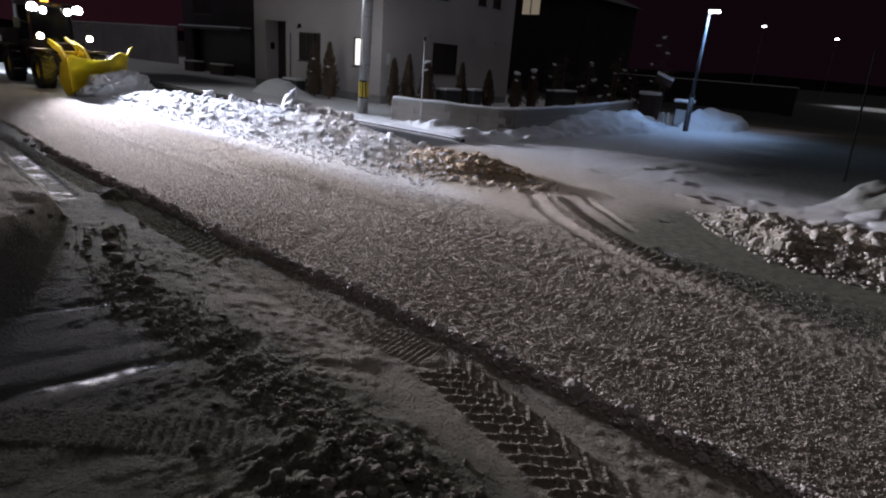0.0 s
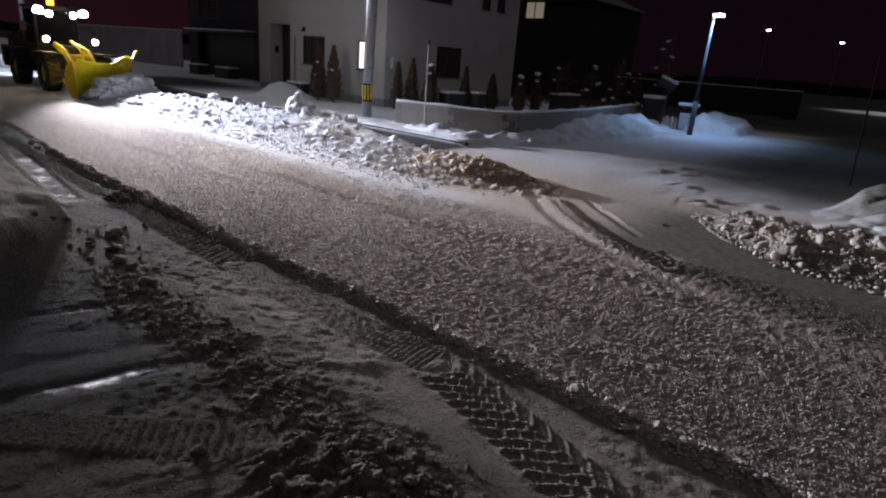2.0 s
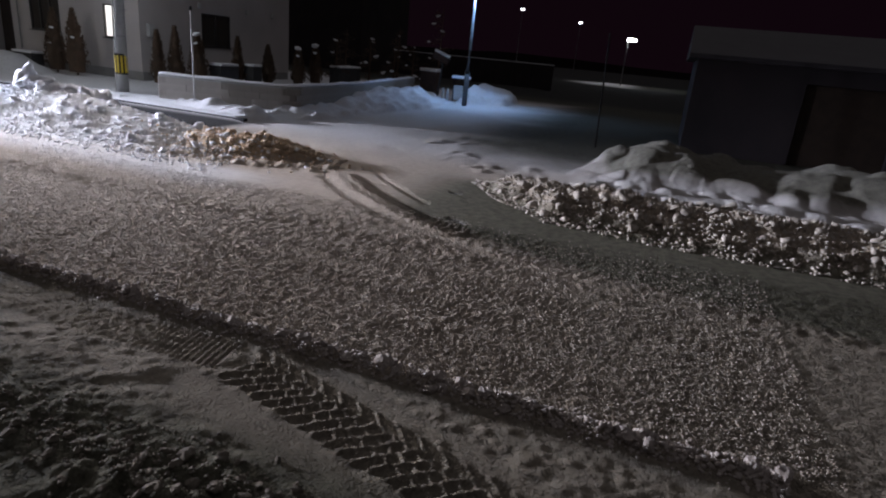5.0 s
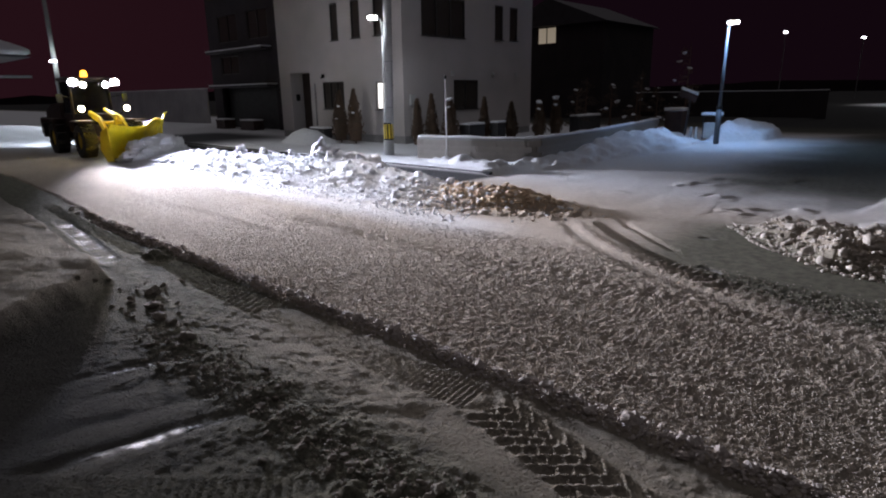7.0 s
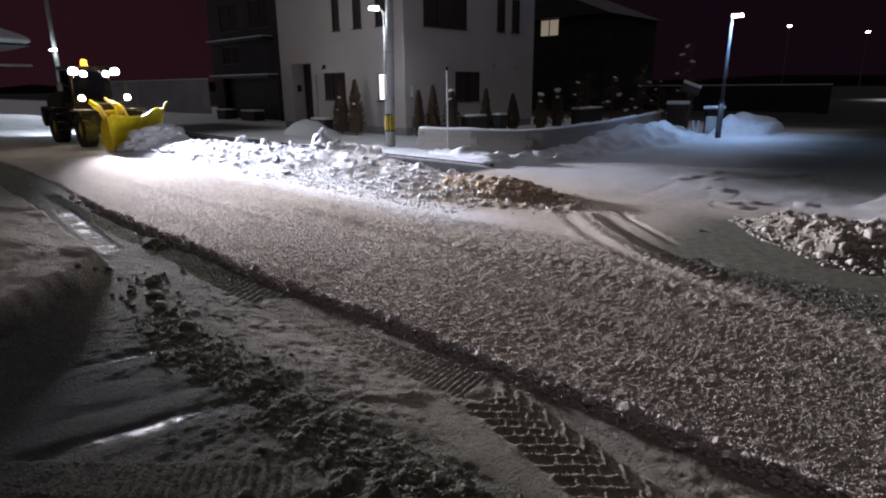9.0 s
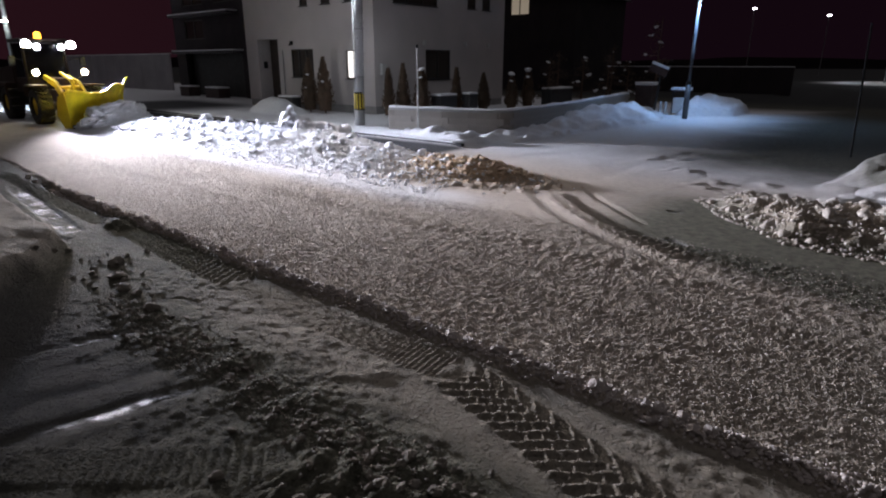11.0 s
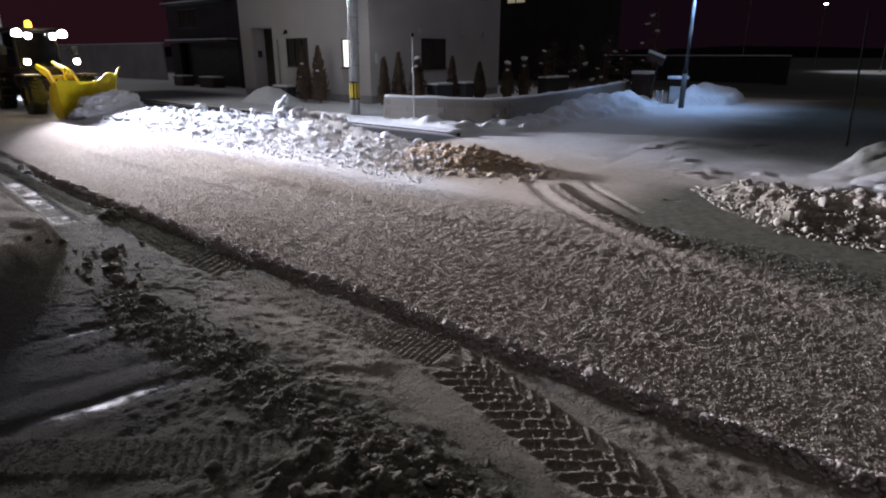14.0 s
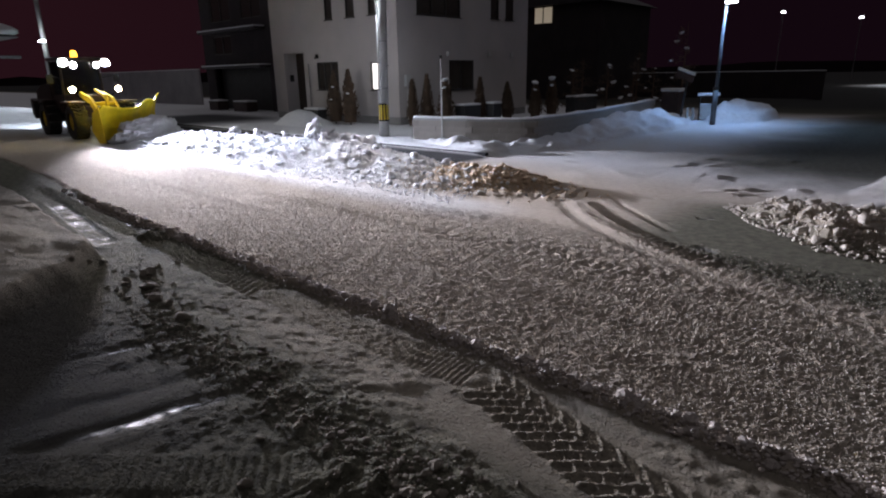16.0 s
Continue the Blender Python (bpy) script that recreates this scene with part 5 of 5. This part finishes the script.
# ---- neighbours on the far left ----
nb = thing("neighbour_house", (-34.3, 19.0, 0.0), "dark three-level neighbour building with snow on its ledges", "building")
one("wall", FARWALL, lambda bm: wall_with_holes(bm, 1, 0.0, 1, -4.2, 7.6, 0.0, 8.4, [(-3.1, 3.4, 0.0, 2.62), (-2.8, -0.4, 5.3, 6.9), (0.8, 3.0, 5.3, 6.9), (-2.8, -0.6, 3.4, 4.5)]), nb)
for c, d in (((-4.12, 3.6, 4.2), (0.16, 6.85, 8.4)), ((7.52, 3.6, 4.2), (0.16, 6.85, 8.4)), ((1.7, 7.08, 4.2), (11.46, 0.16, 8.4))):
    one("wall", FARWALL, lambda bm: box(bm, c, d), nb)
one("garage_door", DARKSTEEL, lambda bm: box(bm, (0.15, 0.5, 1.31), (6.5, 0.05, 2.62), 0.01), nb, "dark garage shutter")
for z0, a, b in ((2.72, -3.4, 3.6), (4.78, -3.4, 3.3)):
    one("ledge", ROOFDARK, lambda bm: box(bm, ((a + b) / 2, -0.35, z0 - 0.08), (b - a, 0.7, 0.12), 0.02), nb)
    one("snow_strip", SNOW, lambda bm: box(bm, ((a + b) / 2, -0.38, z0 + 0.02), (b - a, 0.72, 0.07), 0.025), nb, "strip of snow on the ledge", True)
for a, b, c, d in ((-2.8, -0.4, 5.3, 6.9), (0.8, 3.0, 5.3, 6.9), (-2.8, -0.6, 3.4, 4.5)):
    w = one("window", FRAME, lambda bm: wall_with_holes(bm, 1, 0.02, 1, a, b, c, d, [(a + 0.06, (a + b) / 2 - 0.03, c + 0.06, d - 0.06), ((a + b) / 2 + 0.03, b - 0.06, c + 0.06, d - 0.06)], 0.08), nb)
    one("pane", GLASS, lambda bm: box(bm, ((a + b) / 2, 0.08, (c + d) / 2), (b - a - 0.1, 0.012, d - c - 0.1)), w)
one("roof", ROOFDARK, lambda bm: box(bm, (1.7, 3.6, 8.5), (12.4, 7.8, 0.2), 0.03), nb)

lw = thing("long_wall", (-54.0, 22.0, 0.0), "long pale grey panel wall along the far street", "wall")
for i in range(9):
    one("panel", GREYWALL, lambda bm: box(bm, (-13 + 2.5 * i, 0, 1.35), (2.47, 0.12, 2.65), 0.012), lw)
one("cap", SNOW, lambda bm: box(bm, (-3.0, 0, 2.71), (22.5, 0.2, 0.06), 0.02), lw, "thin line of snow", True)


for bx, bw in ((-35.8, 1.1), (-32.6, 1.5)):
    e = thing("storage_box", (bx, 18.2, 0.0), "dark storage box with a snow-covered lid by the garage", "box", "storage boxes")
    one("body", BODYDARK, lambda bm: box(bm, (0, 0, 0.3), (bw, 0.7, 0.6), 0.02), e)
    one("lid", BODYDARK, lambda bm: box(bm, (0, 0, 0.63), (bw + 0.06, 0.76, 0.06), 0.02), e)
    one("snow", SNOW, lambda bm: box(bm, (0, 0, 0.7), (bw, 0.72, 0.09), 0.04), e, "thin layer of snow", True)

# house edge with snowy eave and carport beam beyond the near bank
lh = thing("eaves_house", (-40.0, 4.0, 0.0), "dark house with a snow-loaded eave and carport", "house")
one("wall", FARWALL, lambda bm: box(bm, (-3.5, -1.0, 1.9), (3.0, 7.6, 3.8), 0.03), lh)
one("roof", ROOFDARK, lambda bm: prism(bm, [(-5.0, 4.25), (5.0, 4.25), (4.2, 4.5), (0.0, 6.0), (-4.2, 4.5)], 0, -5.2, 1.6), lh)
one("roof_snow", SNOW, lambda bm: (prism(bm, [(-5.0, 4.52), (4.9, 4.36), (5.05, 4.5), (4.8, 4.72), (0.0, 6.3), (-4.5, 4.8)], 0, -5.2, 1.75), bmesh.ops.bevel(bm, geom=bm.edges[:], offset=0.08, segments=2, affect="EDGES")), lh, "thick snow over the eave", True)
one("carport_beam", DARKSTEEL, lambda bm: box(bm, (0.6, 0.6, 3.28), (0.15, 9.0, 0.14), 0.02), lh, "pale beam with a line of snow")
for dy in (1.5, -3.2):
    one("carport_post", DARKSTEEL, lambda bm: rod(bm, (0.6, dy, 0.0), (0.6, dy, 3.2), 0.06, 0.06, 10), lh)

# utility pole with a lamp behind the loader
up2 = thing("utility_pole", (-46.6, 12.2, 0.0), "concrete utility pole with a small bright lamp", "utility pole")
one("shaft", CONCRETE, lambda bm: rod(bm, (0, 0, -0.1), (0, 0, 10), 0.18, 0.11, 18), up2, "", True)
one("lamp_arm", STEEL, lambda bm: rod(bm, (0, 0, 4.3), (0.5, -0.2, 4.55), 0.04, 0.04, 10), up2)
one("lens", LAMPGLASS, lambda bm: box(bm, (0.6, -0.25, 4.5), (0.4, 0.3, 0.08), 0.03), up2)

# tree beside the drive
tr = thing("tree_trunk", (-8.9, 1.15, 0.0), "bare brown tree trunk in the near snow bank", "tree")


def trunk_shape(bm):
    rings = []
    for i in range(25):
        z = -0.1 + i * 0.25
        r = 0.17 - 0.016 * z + (0.08 * math.exp(-z * 2) if z > 0 else 0.08)
        rings.append([bm.verts.new((r * (1 + 0.12 * noise.noise((math.cos(a) * 2, math.sin(a) * 2, z * 1.5))) * math.cos(a) - 0.03 * z, r * math.sin(a), z)) for a in [2 * math.pi * k / 18 for k in range(18)]])
    for a, b in zip(rings, rings[1:]):
        for k in range(18):
            bm.faces.new((a[k], a[(k + 1) % 18], b[(k + 1) % 18], b[k]))
    bm.faces.new(rings[-1])


one("trunk", BARK, trunk_shape, tr, "", True)
for z, dx, dy in ((3.2, -0.9, 0.3), (3.9, 0.5, -0.6), (4.6, -0.3, 0.8)):
    one("limb", BARK, lambda bm: (rod(bm, (-0.03 * z, 0, z), (dx, dy, z + 1.0), 0.06, 0.03, 8), rod(bm, (dx, dy, z + 1.0), (dx * 1.6, dy * 1.5, z + 1.9), 0.03, 0.01, 8)), tr)

# post on the side street
sk = thing("marker_post", (-1.6, 16.1, 0.0), "thin dark upright marker post in the snow", "post")
one("rod", BLACK, lambda bm: rod(bm, (0, 0, -0.1), (-0.12, 0, 2.85), 0.024, 0.02, 8), sk)

# ---- distance on the right ----
dl = thing("distant_street_lamp", (-7.0, 88.0, 0.0), "distant lit street lamp on a thin post", "street lamp")
one("post", STEEL, lambda bm: rod(bm, (0, 0, 0), (0, 0, 6.0), 0.09, 0.06, 10), dl)
one("lens", LAMPGLASS, lambda bm: box(bm, (0.5, 0, 6.0), (1.2, 0.6, 0.3), 0.1), dl)


def far_house(x, y, w, d, h, label, lit=()):
    e = thing("far_house", (x, y, 0.0), label, "house", "far houses")
    one("wall", FARWALL, lambda bm: box(bm, (0, d / 2, h / 2), (w, d, h), 0.02), e)
    one("roof", ROOFDARK, lambda bm: prism(bm, [(-w / 2 - 0.4, h), (w / 2 + 0.4, h), (0, h + w * 0.22)], 1, -0.4, d + 0.4), e)
    for u, z, sw, sh, m in lit:
        one("window", m, lambda bm: box(bm, (u, -0.02, z), (sw, 0.06, sh)), e)
        one("window_frame", FRAME, lambda bm: (box(bm, (u, -0.06, z), (0.07 if sw > 0.5 else 0.02, 0.05, sh))), e)
    return e


far_house(-26.2, 40.0, 9, 8, 6.8, "dark far house with one warm lit window", [(-0.25, 6.15, 1.5, 1.1, WARMGLASS), (-1.75, 5.55, 0.1, 1.3, WARMGLASS)])
for k, (dx, dy, dz) in enumerate(((-0.276, 1.093, 0.086), (-0.179, 1.143, 0.074), (0.052, 1.20, 0.030), (0.075, 1.20, 0.027), (0.145, 1.20, 0.046))):
    p = Vector((dx, dy, dz)) * 120
    e = thing("far_lamp_post", (p.x, p.y, 0.0), "tiny far lamp on a post", "street lamp", "far lamps")
    one("post", STEEL, lambda bm: rod(bm, (0, 0, 0), (0, 0, p.z + 2.0), 0.08, 0.06, 8), e)
    one("lens", FARGLOW, lambda bm: box(bm, (0, 0, p.z + 2.0), (0.7, 0.4, 0.3), 0.08), e)


def hills(bm):
    rs = random.Random(9)
    n, lo, hi = 90, [], []
    for i in range(n + 1):
        a = math.radians(-60 + 190 * i / n)
        r = 380
        h = 5 + 4 * noise.noise((i * 0.13, 2.0, 0)) + 2 * noise.noise((i * 0.9, 5.0, 0))
        lo.append(bm.verts.new((-r * math.sin(a), r * math.cos(a), -2)))
        hi.append(bm.verts.new((-(r + 60) * math.sin(a), (r + 60) * math.cos(a), h)))
    for i in range(n):
        bm.faces.new((lo[i], lo[i + 1], hi[i + 1], hi[i]))


HILLS = surface("night_woods", (0.012, 0.009, 0.010), (0.008, 0.006, 0.007), 0.95, 0.02, 0.2, 0.1, 0.1, spec=0.0)
tagged(one("backdrop", HILLS, hills, None, "", True), "dark wooded hills at the edge of the night", "hills", kind="structure")

# boundary fence past the garden corner
fn = thing("boundary_fence", (-16.0, 46.0, 0.0), "long dark boundary fence with a thin line of snow", "fence")
for i in range(12):
    one("panel", FARWALL, lambda bm: box(bm, (-11.0 + 1.6 * i, 0, 0.93), (1.54, 0.06, 1.82), 0.01), fn)
    one("post", DARKSTEEL, lambda bm: box(bm, (-11.8 + 1.6 * i, 0.05, 0.95), (0.09, 0.09, 1.95), 0.01), fn)
one("snow_strip", SNOW, lambda bm: box(bm, (-2.2, 0, 1.87), (19.2, 0.1, 0.06), 0.02), fn, "thin line of snow")

# dark outbuilding beyond the corner banks
sh = thing("outbuilding", (4.2, 18.0, 0.0), "dark low outbuilding behind the snow banks", "shed")
one("wall", FARWALL, lambda bm: wall_with_holes(bm, 1, 0.0, 1, -3.7, 4.5, 0.0, 2.5, [(-1.0, 1.2, 0.0, 2.1)]), sh)
for c, d in (((-3.62, 2.6, 1.25), (0.16, 4.87, 2.5)), ((4.42, 2.6, 1.25), (0.16, 4.87, 2.5)), ((0.4, 5.12, 1.25), (8.2, 0.16, 2.5))):
    one("wall", FARWALL, lambda bm: box(bm, c, d), sh)
one("door", DARKDOOR, lambda bm: box(bm, (0.1, 0.12, 1.05), (2.18, 0.05, 2.08), 0.01), sh)
one("roof", ROOFDARK, lambda bm: prism(bm, [(-0.3, 2.5), (5.5, 2.5), (5.5, 2.62), (2.6, 3.5), (-0.3, 2.62)], 0, -3.95, 4.75), sh)
